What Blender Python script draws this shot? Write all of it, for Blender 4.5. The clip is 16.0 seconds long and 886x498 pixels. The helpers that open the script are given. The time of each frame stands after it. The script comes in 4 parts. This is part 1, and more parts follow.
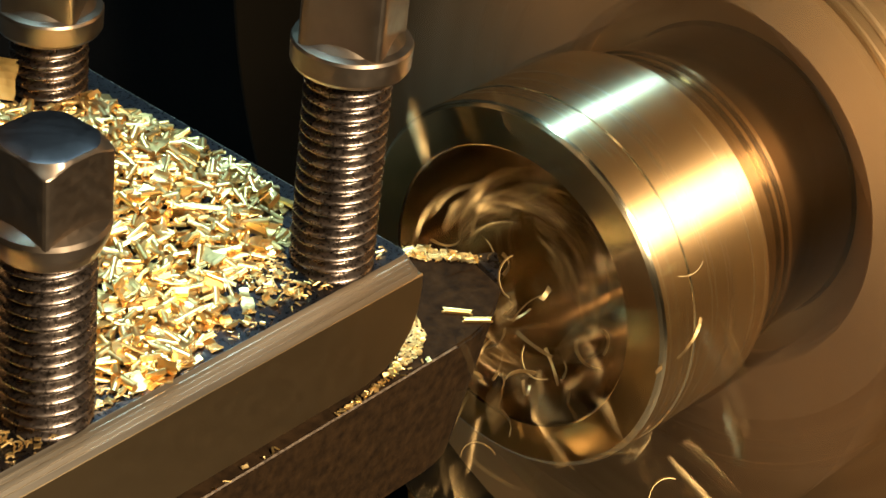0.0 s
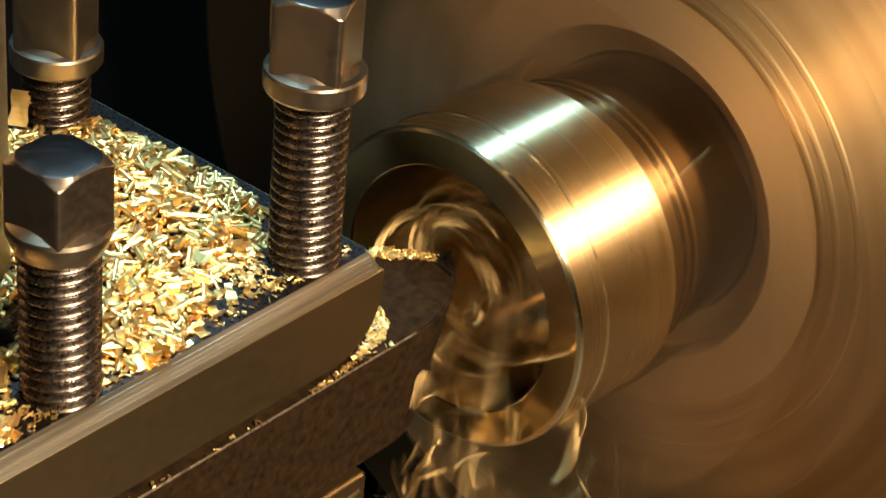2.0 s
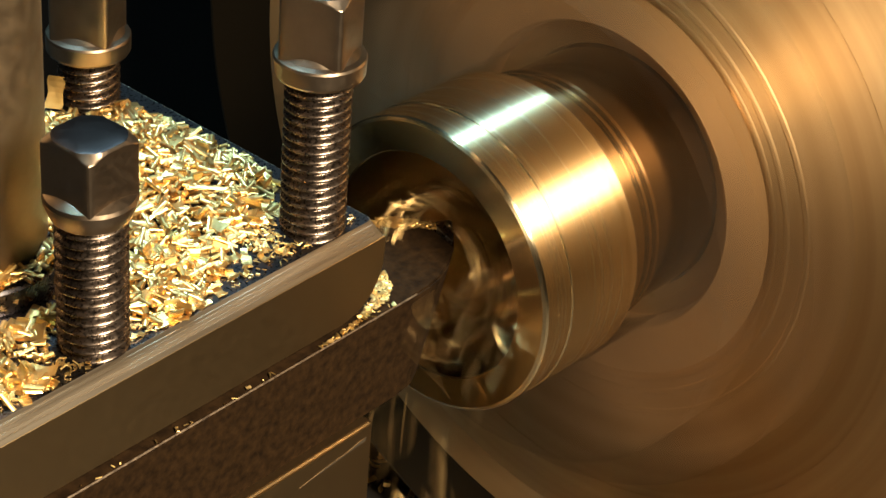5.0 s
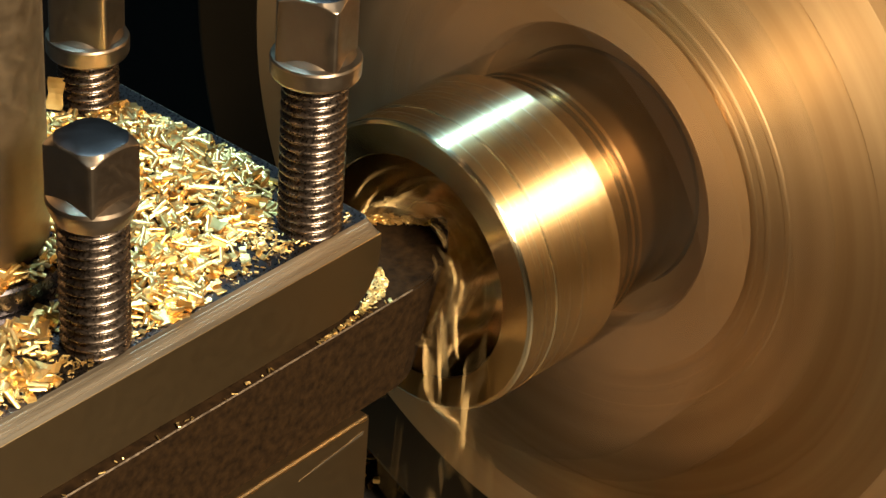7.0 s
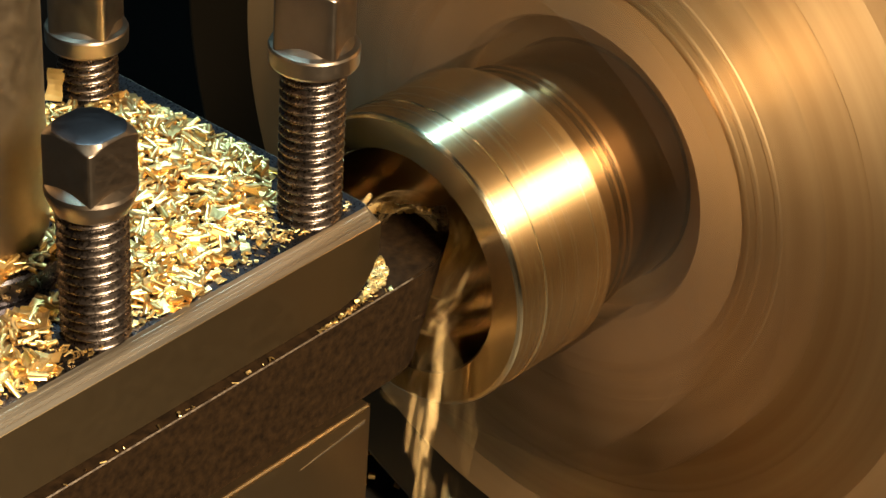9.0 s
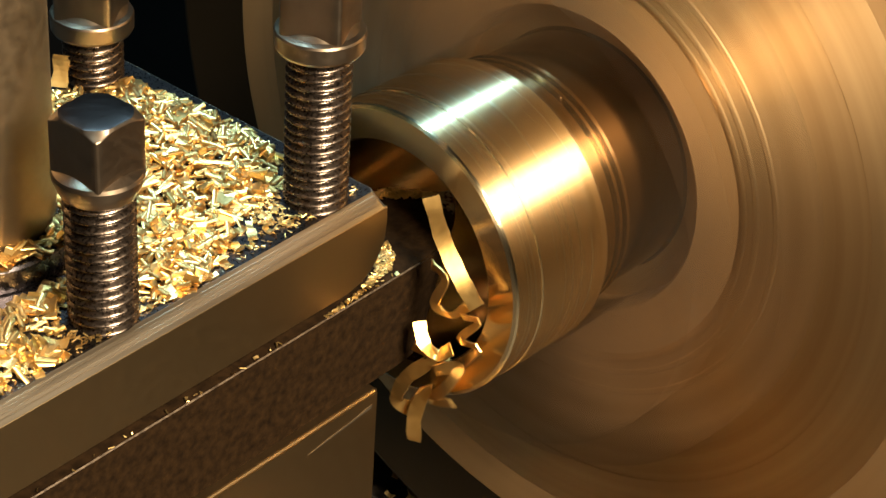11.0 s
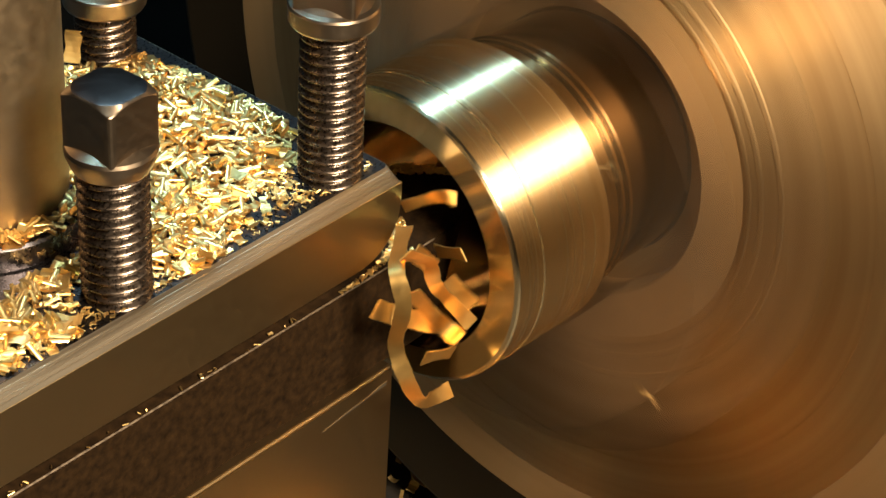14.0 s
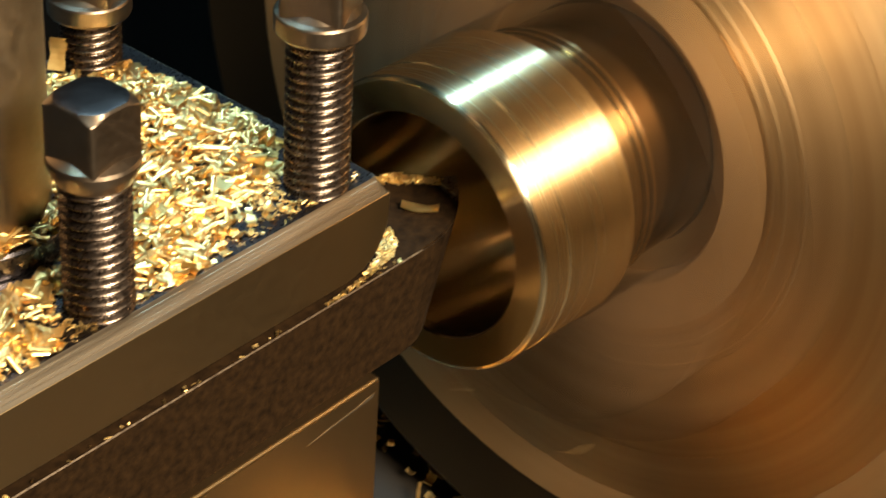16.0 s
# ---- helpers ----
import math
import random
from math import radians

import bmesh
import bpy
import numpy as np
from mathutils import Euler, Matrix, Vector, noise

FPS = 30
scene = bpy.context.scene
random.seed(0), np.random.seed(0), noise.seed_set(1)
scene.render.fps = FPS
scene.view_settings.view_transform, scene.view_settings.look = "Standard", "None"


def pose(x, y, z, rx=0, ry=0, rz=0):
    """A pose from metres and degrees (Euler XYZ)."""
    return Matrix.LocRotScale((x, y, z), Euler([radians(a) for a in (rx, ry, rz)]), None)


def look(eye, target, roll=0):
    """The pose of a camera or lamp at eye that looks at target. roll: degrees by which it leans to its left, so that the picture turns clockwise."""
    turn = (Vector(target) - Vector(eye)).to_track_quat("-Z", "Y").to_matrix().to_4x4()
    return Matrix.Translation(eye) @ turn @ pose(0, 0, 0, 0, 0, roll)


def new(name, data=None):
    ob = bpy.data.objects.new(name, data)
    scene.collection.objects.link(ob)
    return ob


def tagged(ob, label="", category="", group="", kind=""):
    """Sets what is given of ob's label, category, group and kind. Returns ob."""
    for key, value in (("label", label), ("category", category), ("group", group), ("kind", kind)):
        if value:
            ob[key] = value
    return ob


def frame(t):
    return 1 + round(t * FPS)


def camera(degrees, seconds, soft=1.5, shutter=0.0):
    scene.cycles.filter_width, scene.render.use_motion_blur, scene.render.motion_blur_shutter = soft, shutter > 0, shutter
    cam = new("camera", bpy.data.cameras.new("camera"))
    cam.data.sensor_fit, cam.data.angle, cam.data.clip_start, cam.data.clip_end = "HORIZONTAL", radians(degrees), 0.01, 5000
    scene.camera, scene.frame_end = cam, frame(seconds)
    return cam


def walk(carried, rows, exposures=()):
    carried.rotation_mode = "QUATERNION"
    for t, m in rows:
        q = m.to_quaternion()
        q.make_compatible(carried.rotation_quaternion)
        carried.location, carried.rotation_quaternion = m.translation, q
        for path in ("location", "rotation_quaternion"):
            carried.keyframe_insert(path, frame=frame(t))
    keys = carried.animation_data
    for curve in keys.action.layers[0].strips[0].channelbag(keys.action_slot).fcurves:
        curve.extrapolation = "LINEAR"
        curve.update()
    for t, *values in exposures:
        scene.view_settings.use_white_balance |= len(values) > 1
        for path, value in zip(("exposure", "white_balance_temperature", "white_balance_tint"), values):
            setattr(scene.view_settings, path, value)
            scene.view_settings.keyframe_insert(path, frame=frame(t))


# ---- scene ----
# The path is given relative to the carriage; the carriage feeds along the spindle.
cam = camera(23.444, 16.0, shutter=0.9)
SLOPE = -0.03338
AXIS = Vector((1, SLOPE, 0)).normalized()
FEED = [(0.0, 0.0), (0.5, 0.15), (1.0, 0.95), (1.5, 2.1), (2.0, 3.5), (2.5, 4.5), (3.0, 5.4), (3.5, 6.5), (7.0, 10.37), (11.0, 15.34), (12.5, 17.25), (14.5, 19.1), (15.0, 19.8), (15.5, 20.1), (15.8, 16.75), (16.0, 9.98)]


def feed(t):
    """How far the carriage has gone along the spindle at t seconds, in metres."""
    return float(np.interp(t, [a for a, b in FEED], [b for a, b in FEED])) / 1000


PATH = [
    (0, (-0.15520, -0.13173, 0.13564), (0.5159, 0.3703, -0.4099), 7.384),
    (0.5, (-0.15285, -0.13089, 0.13395), (0.5191, 0.3737, -0.4081), 6.679),
    (1, (-0.15908, -0.13803, 0.13964), (0.5136, 0.3691, -0.3991), 6.377),
    (1.5, (-0.16817, -0.14587, 0.14597), (0.5086, 0.3600, -0.3888), 6.285),
    (2, (-0.17831, -0.15761, 0.15524), (0.4942, 0.3503, -0.3830), 6.029),
    (2.5, (-0.18872, -0.17011, 0.16501), (0.4783, 0.3397, -0.3783), 5.806),
    (3, (-0.19371, -0.17627, 0.17001), (0.4680, 0.3370, -0.3765), 5.519),
    (3.5, (-0.19368, -0.17676, 0.17008), (0.4649, 0.3403, -0.3767), 5.255),
    (4, (-0.19360, -0.17681, 0.16980), (0.4645, 0.3410, -0.3768), 5.149),
    (6.5, (-0.19729, -0.18077, 0.17249), (0.4599, 0.3368, -0.3754), 4.733),
    (7, (-0.19821, -0.18062, 0.17382), (0.4595, 0.3336, -0.3767), 4.774),
    (7.5, (-0.19835, -0.18192, 0.17318), (0.4585, 0.3352, -0.3756), 4.585),
    (8, (-0.19827, -0.18201, 0.17329), (0.4576, 0.3347, -0.3771), 4.470),
    (10.5, (-0.19842, -0.18200, 0.17259), (0.4544, 0.3334, -0.3825), 4.028),
    (11, (-0.19868, -0.18175, 0.17298), (0.4527, 0.3324, -0.3850), 4.007),
    (11.5, (-0.19810, -0.18167, 0.17205), (0.4514, 0.3342, -0.3866), 3.834),
    (12, (-0.19824, -0.18150, 0.17222), (0.4497, 0.3337, -0.3888), 3.777),
    (12.5, (-0.19873, -0.18129, 0.17210), (0.4489, 0.3331, -0.3901), 3.810),
    (13, (-0.19819, -0.18097, 0.17178), (0.4471, 0.3337, -0.3928), 3.668),
    (13.5, (-0.19831, -0.18110, 0.17166), (0.4461, 0.3338, -0.3937), 3.672),
    (14, (-0.19808, -0.18050, 0.17133), (0.4462, 0.3336, -0.3948), 3.688),
    (14.5, (-0.19915, -0.18062, 0.17212), (0.4465, 0.3313, -0.3945), 3.805),
    (15, (-0.19808, -0.18028, 0.17080), (0.4476, 0.3331, -0.3945), 3.671),
    (15.5, (-0.19719, -0.18011, 0.17067), (0.4488, 0.3324, -0.3951), 3.651),
    (16, (-0.19433, -0.17898, 0.17024), (0.4518, 0.3344, -0.3945), 3.959),
]
walk(cam, [(t, Matrix.Translation(AXIS * feed(t)) @ look(eye, target, roll)) for t, eye, target, roll in PATH], exposures=[(0, 0.0), (16, 0.0)])

# ---- light ----
world = bpy.data.worlds.new("workshop")
scene.world = world
world.use_nodes = True
world.node_tree.nodes["Background"].inputs[0].default_value = (0.55, 0.36, 0.18, 1)
world.node_tree.nodes["Background"].inputs[1].default_value = 0.024


def lamp(name, way, far, w, h, watts, colour):
    """An area lamp far metres off along way; its width runs along the spindle."""
    data = bpy.data.lights.new(name, "AREA")
    data.shape, data.size, data.size_y = "RECTANGLE", w, h
    data.energy, data.color = watts, colour
    ob = new(name, data)
    back = Vector(way).normalized()
    side = (AXIS - back * AXIS.dot(back)).normalized()
    turn = Matrix((side, back.cross(side), back)).transposed().to_4x4()
    ob.matrix_world = Matrix.Translation(Vector((0.01, 0.0, -0.005)) + back * far) @ turn
    return ob


lamp("work_lamp", (-0.22, -0.74, 0.63), 0.42, 0.11, 0.135, 7.6, (1.0, 0.83, 0.60))
lamp("window_light", (0.15, 0.30, 0.94), 0.75, 0.50, 0.035, 12, (0.40, 0.76, 0.98))


# ---- materials ----
def mat(name, colour, rough, metal=1.0, other=None, scale=300.0, rough2=None, bump=0.0, bscale=900.0, stretch=(1, 1, 1), aniso=0.0, amount=0.6, gloss=0.5):
    m = bpy.data.materials.new(name)
    m.use_nodes = True
    nt = m.node_tree
    b = nt.nodes["Principled BSDF"]
    b.inputs["Metallic"].default_value = metal
    b.inputs["Specular IOR Level"].default_value = gloss
    co = nt.nodes.new("ShaderNodeTexCoord")
    mp = nt.nodes.new("ShaderNodeMapping")
    mp.inputs["Scale"].default_value = stretch
    nt.links.new(co.outputs["Object"], mp.inputs["Vector"])
    n1 = nt.nodes.new("ShaderNodeTexNoise")
    n1.inputs["Scale"].default_value, n1.inputs["Detail"].default_value = scale, 6
    n2 = nt.nodes.new("ShaderNodeTexNoise")
    n2.inputs["Scale"].default_value, n2.inputs["Detail"].default_value = bscale, 4
    for n in (n1, n2):
        nt.links.new(mp.outputs[0], n.inputs["Vector"])
    ramp = nt.nodes.new("ShaderNodeValToRGB")
    ramp.color_ramp.elements[0].position, ramp.color_ramp.elements[1].position = 0.5 - amount / 2, 0.5 + amount / 2
    ramp.color_ramp.elements[0].color = (*colour, 1)
    ramp.color_ramp.elements[1].color = (*(other or colour), 1)
    nt.links.new(n1.outputs["Fac"], ramp.inputs[0])
    nt.links.new(ramp.outputs[0], b.inputs["Base Color"])
    mr = nt.nodes.new("ShaderNodeMapRange")
    mr.inputs["From Min"].default_value, mr.inputs["From Max"].default_value = 0.3, 0.7
    mr.inputs["To Min"].default_value, mr.inputs["To Max"].default_value = rough, rough2 or rough
    nt.links.new(n2.outputs["Fac"], mr.inputs[0])
    nt.links.new(mr.outputs[0], b.inputs["Roughness"])
    if bump:
        bp = nt.nodes.new("ShaderNodeBump")
        bp.inputs["Strength"].default_value, bp.inputs["Distance"].default_value = 0.6, bump
        nt.links.new(n2.outputs["Fac"], bp.inputs["Height"])
        nt.links.new(bp.outputs[0], b.inputs["Normal"])
    if aniso:
        tg = nt.nodes.new("ShaderNodeTangent")
        tg.direction_type, tg.axis = "RADIAL", "X"
        b.inputs["Anisotropic"].default_value = aniso
        b.inputs["Anisotropic Rotation"].default_value = 0.25
        nt.links.new(tg.outputs[0], b.inputs["Tangent"])
    return m


def ringed(m, low, high, scale):
    """Concentric turned rings: the colour goes with the distance from the spindle."""
    nt = m.node_tree
    b = nt.nodes["Principled BSDF"]
    co = nt.nodes.new("ShaderNodeTexCoord")
    flat = nt.nodes.new("ShaderNodeVectorMath")
    flat.operation = "MULTIPLY"
    flat.inputs[1].default_value = (0, 1, 1)
    far = nt.nodes.new("ShaderNodeVectorMath")
    far.operation = "LENGTH"
    n = nt.nodes.new("ShaderNodeTexNoise")
    n.noise_dimensions = "1D"
    n.inputs["Scale"].default_value, n.inputs["Detail"].default_value = scale, 5
    ramp = nt.nodes.new("ShaderNodeValToRGB")
    ramp.color_ramp.elements[0].position, ramp.color_ramp.elements[1].position = 0.3, 0.7
    ramp.color_ramp.elements[0].color, ramp.color_ramp.elements[1].color = (*low, 1), (*high, 1)
    nt.links.new(co.outputs["Object"], flat.inputs[0])
    nt.links.new(flat.outputs[0], far.inputs[0])
    nt.links.new(far.outputs["Value"], n.inputs["W"])
    nt.links.new(n.outputs["Fac"], ramp.inputs[0])
    nt.links.new(ramp.outputs[0], b.inputs["Base Color"])


BRASS = mat("turned_brass", (0.95, 0.75, 0.43), 0.23, other=(0.97, 0.80, 0.50), scale=900, rough2=0.28, stretch=(1, 0.06, 0.06), aniso=0.97)
FACED = mat("faced_brass", (0.90, 0.68, 0.36), 0.16, other=(0.94, 0.73, 0.42), scale=700, rough2=0.22, stretch=(1, 0.3, 0.3), aniso=0.85)
# Same brass, darkened and greyed in colour for the dim inside of the bore.
BORE = mat("dimmed_bore_brass", (0.64, 0.51, 0.34), 0.13, other=(0.72, 0.58, 0.40), scale=500, rough2=0.18, stretch=(1, 0.1, 0.1), aniso=0.86)
CHIP = mat("brass_chip", (0.69, 0.44, 0.135), 0.33, other=(0.79, 0.585, 0.27), scale=250, rough2=0.47, bump=0.00003, bscale=1500)
SWARF = mat("thin_brass_swarf", (0.34, 0.22, 0.085), 0.38, other=(0.50, 0.34, 0.15), scale=250, rough2=0.52, bump=0.00003, bscale=1500)
RIBBON = mat("brass_ribbon", (0.80, 0.46, 0.13), 0.34, other=(0.88, 0.58, 0.21), scale=220, rough2=0.42, bump=0.00006, bscale=700)
STEEL = mat("blued_steel", (0.16, 0.15, 0.145), 0.22, other=(0.26, 0.24, 0.22), scale=160, rough2=0.36, bump=0.00001, bscale=1400)
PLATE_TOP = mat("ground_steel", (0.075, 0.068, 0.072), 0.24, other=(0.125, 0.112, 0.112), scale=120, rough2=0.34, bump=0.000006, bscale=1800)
MILLED = mat("milled_steel_edge", (0.33, 0.275, 0.20), 0.34, other=(0.52, 0.44, 0.335), scale=1000, rough2=0.45, stretch=(0.02, 1, 1), bump=0.00003, bscale=1500, amount=0.3)
# The warm reflection on the front faces is put into this brown base.
FRONT = mat("warm_tinted_steel", (0.298, 0.207, 0.104), 0.33, other=(0.335, 0.237, 0.122), scale=28, rough2=0.37, bump=0.000004, bscale=500)
WORN = mat("worn_corner", (0.05, 0.034, 0.022), 0.4, metal=0.6, other=(0.13, 0.095, 0.062), scale=1500, rough2=0.55, bump=0.00004, bscale=1500, amount=0.3)
RUST = mat("rusty_black_steel", (0.0055, 0.0029, 0.0012), 0.62, metal=0.0, other=(0.021, 0.0108, 0.0040), scale=700, rough2=0.86, bump=0.00008, bscale=1200, amount=0.5, gloss=0.05)
SCREW = mat("screw_steel", (0.075, 0.054, 0.039), 0.22, other=(0.25, 0.195, 0.155), scale=900, rough2=0.38, bump=0.00005, bscale=2200)
HEAD = mat("screw_head_steel", (0.245, 0.185, 0.128), 0.29, other=(0.31, 0.24, 0.172), scale=260, rough2=0.37, bump=0.000012, bscale=900)
# Near-black colour puts the dim reflection of the flat tops into the steel.
HEAD_TOP = mat("dimmed_screw_top", (0.026, 0.020, 0.019), 0.30, other=(0.048, 0.038, 0.035), scale=400, rough2=0.40, bump=0.00001, bscale=1500)
HUB = mat("hub_steel", (0.20, 0.145, 0.085), 0.42, other=(0.25, 0.185, 0.115), scale=140, rough2=0.54, bump=0.00003, bscale=500)
CHUCK = mat("chuck_steel", (0.48, 0.32, 0.16), 0.58, other=(0.58, 0.40, 0.215), scale=60, rough2=0.66, aniso=0.32)
ringed(CHUCK, (0.46, 0.29, 0.135), (0.58, 0.385, 0.195), 70)
RING = mat("turned_ring_steel", (0.50, 0.335, 0.16), 0.44, other=(0.60, 0.42, 0.225), scale=60, rough2=0.51, aniso=0.68)
ringed(RING, (0.47, 0.30, 0.14), (0.60, 0.41, 0.21), 150)
# Dark base colour carries the shade of the recess between the jaws.
NECK = mat("shaded_neck_steel", (0.11, 0.073, 0.041), 0.085, other=(0.15, 0.102, 0.058), scale=150, rough2=0.12, aniso=0.9)
# Base colour well below that of the turned brass.
STUB = mat("darker_brass_stub", (0.30, 0.205, 0.10), 0.20, other=(0.40, 0.285, 0.15), scale=300, rough2=0.28, stretch=(1, 0.1, 0.1), aniso=0.95)
# Chuck steel again, with the shade on the outer face put into its colour.
SHADED_RIM = mat("shaded_rim_steel", (0.035, 0.025, 0.014), 0.5, other=(0.06, 0.042, 0.024), scale=60, rough2=0.6, aniso=0.4)
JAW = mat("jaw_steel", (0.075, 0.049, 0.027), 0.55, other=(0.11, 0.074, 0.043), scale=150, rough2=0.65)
# Near-black paint for places that get no light: background and clamping slot.
DARK = mat("unlit_black", (0.004, 0.004, 0.004), 0.8, metal=0.0, other=(0.008, 0.007, 0.006), scale=60, rough2=0.9, gloss=0.1)
PAN = mat("oily_pan", (0.012, 0.009, 0.006), 0.6, metal=0.0, other=(0.022, 0.016, 0.010), scale=30, rough2=0.65)


# ---- mesh helpers ----
def mesh_of(name, verts, faces, material, smooth=False):
    me = bpy.data.meshes.new(name)
    me.from_pydata([tuple(v) for v in verts], [], faces)
    me.materials.append(material)
    if smooth:
        me.polygons.foreach_set("use_smooth", [True] * len(me.polygons))
    me.update()
    return me


def part(name, data, parent=None, label=""):
    ob = new(name, data)
    if parent:
        ob.parent = parent
    return tagged(ob, label)


def lathe(profile, n=96, axis="z", closed=False):
    """Turns rows of (r, h) about an axis."""
    verts, faces = [], []
    for r, h in profile:
        for k in range(n):
            a = 2 * math.pi * k / n
            c, s = r * math.cos(a), r * math.sin(a)
            verts.append((c, s, h) if axis == "z" else (h, c, s))
    rows = len(profile)
    for j in range(rows if closed else rows - 1):
        j2 = (j + 1) % rows
        for k in range(n):
            k2 = (k + 1) % n
            f = (j * n + k, j * n + k2, j2 * n + k2, j2 * n + k)
            faces.append(f if axis == "z" else f[::-1])
    return verts, faces


def fix(me, split=None):
    bm = bmesh.new()
    bm.from_mesh(me)
    bmesh.ops.remove_doubles(bm, verts=bm.verts, dist=1e-7)
    bmesh.ops.recalc_face_normals(bm, faces=bm.faces)
    if split:
        for e in bm.edges:
            e.smooth = e.calc_face_angle(0) <= radians(split)
    bm.to_mesh(me)
    bm.free()
    return me


def turned(name, profile, material, n=96, axis="z", closed=False):
    v, f = lathe(profile, n, axis, closed)
    return fix(mesh_of(name, v, f, material, True), 15)


def prism(name, outline, lo, hi, material, axis="z", bevel=0.0, segments=2):
    """An outline in plan drawn out along an axis, with softened edges."""
    bm = bmesh.new()
    put = {"z": lambda a, b, c: (a, b, c), "y": lambda a, b, c: (a, c, b), "x": lambda a, b, c: (c, a, b)}[axis]
    low = [bm.verts.new(put(a, b, lo)) for a, b in outline]
    top = [bm.verts.new(put(a, b, hi)) for a, b in outline]
    bm.faces.new(low[::-1])
    bm.faces.new(top)
    for k in range(len(outline)):
        k2 = (k + 1) % len(outline)
        bm.faces.new((low[k], low[k2], top[k2], top[k]))
    bmesh.ops.recalc_face_normals(bm, faces=bm.faces)
    if bevel:
        sharp = [e for e in bm.edges if e.calc_face_angle(0) > radians(30)]
        bmesh.ops.bevel(bm, geom=sharp, offset=bevel, segments=segments, affect="EDGES", clamp_overlap=True)
    me = bpy.data.meshes.new(name)
    bm.to_mesh(me)
    bm.free()
    me.materials.append(material)
    return me


def mm(*pairs):
    return [tuple(v / 1000 for v in p) for p in pairs]


CARRIED = []  # what rides on the carriage


def rides(ob):
    CARRIED.append(ob)
    return ob


# ---- tool post ----
def tool_post():
    post = rides(tagged(new("tool_post"), "dark oily steel lathe tool post holding a boring tool", "tool post"))
    # clamp plate: front profile with a rounded lower corner
    prof = [(-92, -15.3), (1.2, -15.3)]
    for k in range(9):
        a = radians(-90 + 10 * k)
        prof.append((1.2 + 8.6 * math.cos(a), -6.7 + 8.6 * math.sin(a)))
    prof += [(9.9, -5.3), (9.8, -3.1), (-92, -3.1)]
    part("plate_side", prism("plate_side", mm(*prof), -0.0060, 0.0550, FRONT, "y", 0.00015, 1), post, "ground front face with a brown reflection put into its colour")
    # milled bevel that runs along the front and turns round the corner
    low = mm((-92, -6.0), (8.2, -6.0), (9.0, -5.8), (9.6, -5.3), (9.85, -4.5), (9.85, 55), (-92, 55))
    high = mm((-92, -4.75), (7.0, -4.75), (7.5, -4.6), (7.85, -4.25), (8.0, -3.8), (8.0, 54.6), (-92, 54.6))
    rims = [(low, -0.00309), ([(x + (u - x) * 0.93, y + (w - y) * 0.93) for (x, y), (u, w) in zip(low, high)], -0.0003), (high, -0.00004)]
    verts = [(x, y, z) for ring, z in rims for x, y in ring]
    n = len(low)
    faces = [(j * n + k, j * n + (k + 1) % n, (j + 1) * n + (k + 1) % n, (j + 1) * n + k) for j in range(2) for k in range(n)]
    faces += [tuple(range(2 * n, 3 * n)), tuple(range(n))[::-1]]
    part("plate_rim", fix(mesh_of("plate_rim", verts, faces, MILLED, True), 20), post, "bright milled bevel with tool marks")
    for h, d in ((-0.75, -5.08), (-1.25, -5.29), (-1.8, -5.52), (-2.35, -5.74)):
        part("tool_mark", prism("tool_mark", mm((d - 0.10, h), (d + 0.1, h + 0.02), (d + 0.1, h + 0.12), (d - 0.05, h + 0.12)), -0.092, 0.0076, MILLED, "x"), post)
    top = mm((-91.8, -4.7), (6.95, -4.7), (7.4, -4.55), (7.75, -4.2), (7.9, -3.8), (7.9, 54.5), (-91.8, 54.5))
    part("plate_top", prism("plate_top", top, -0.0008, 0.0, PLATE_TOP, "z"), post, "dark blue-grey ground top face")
    # black core puts the shade inside the slot into its colour
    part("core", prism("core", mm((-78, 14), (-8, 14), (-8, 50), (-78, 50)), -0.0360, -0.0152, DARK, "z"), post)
    part("base_block", prism("base_block", mm((-92, -8.2), (7.5, -8.2), (7.5, 55), (-92, 55)), -0.125, -0.0355, FRONT, "z", 0.0006, 3), post, "brown steel lower block with a worn edge")
    part("scratch", prism("scratch", mm((-9.0, -39.7), (0.0, -39.0), (5.6, -38.6), (5.8, -37.9), (4.4, -38.0), (2.0, -38.5), (-4.0, -39.0)), -0.00827, -0.0081, MILLED, "y"), post, "pale scraped line")
    return post


tool_post()


def hub():
    ob = rides(tagged(new("clamp_hub"), "tall brown steel clamping hub on a round flange", "clamp hub"))
    col = turned("column", mm((0, 3.5), (11.6, 3.5), (12.0, 4.6), (12.1, 7.0), (12.1, 88), (11.6, 88.6), (0, 88.6)), HUB, 96)
    part("column", col, ob)
    part("flange", turned("flange", mm((0, 0), (15.6, 0), (15.7, 0.3), (15.7, 3.6), (15.3, 4.0), (0, 4.0)), PLATE_TOP, 96), ob, "dark flat round flange")
    ob.location = (-0.0425, 0.0272, 0)
    return ob


hub()


# ---- set screws ----
def screw_shaft(length, pitch=0.0015, big=0.0049, small=0.0039):
    n, per = 56, 10
    rows = int(length / pitch * per)
    verts, faces = [], []
    for j in range(rows + 1):
        z = length * j / rows
        for k in range(n):
            u = (z / pitch - k / n) % 1.0
            v = abs(2 * u - 1)
            f = min(1.0, max(0.0, (v - 0.1) / 0.72))
            r = small + (big - small) * (f ** 0.8)
            a = 2 * math.pi * k / n
            verts.append((r * math.cos(a), r * math.sin(a), z))
    for j in range(rows):
        for k in range(n):
            k2 = (k + 1) % n
            faces.append((j * n + k, j * n + k2, (j + 1) * n + k2, (j + 1) * n + k))
    return mesh_of("shaft", verts, faces, SCREW, True)


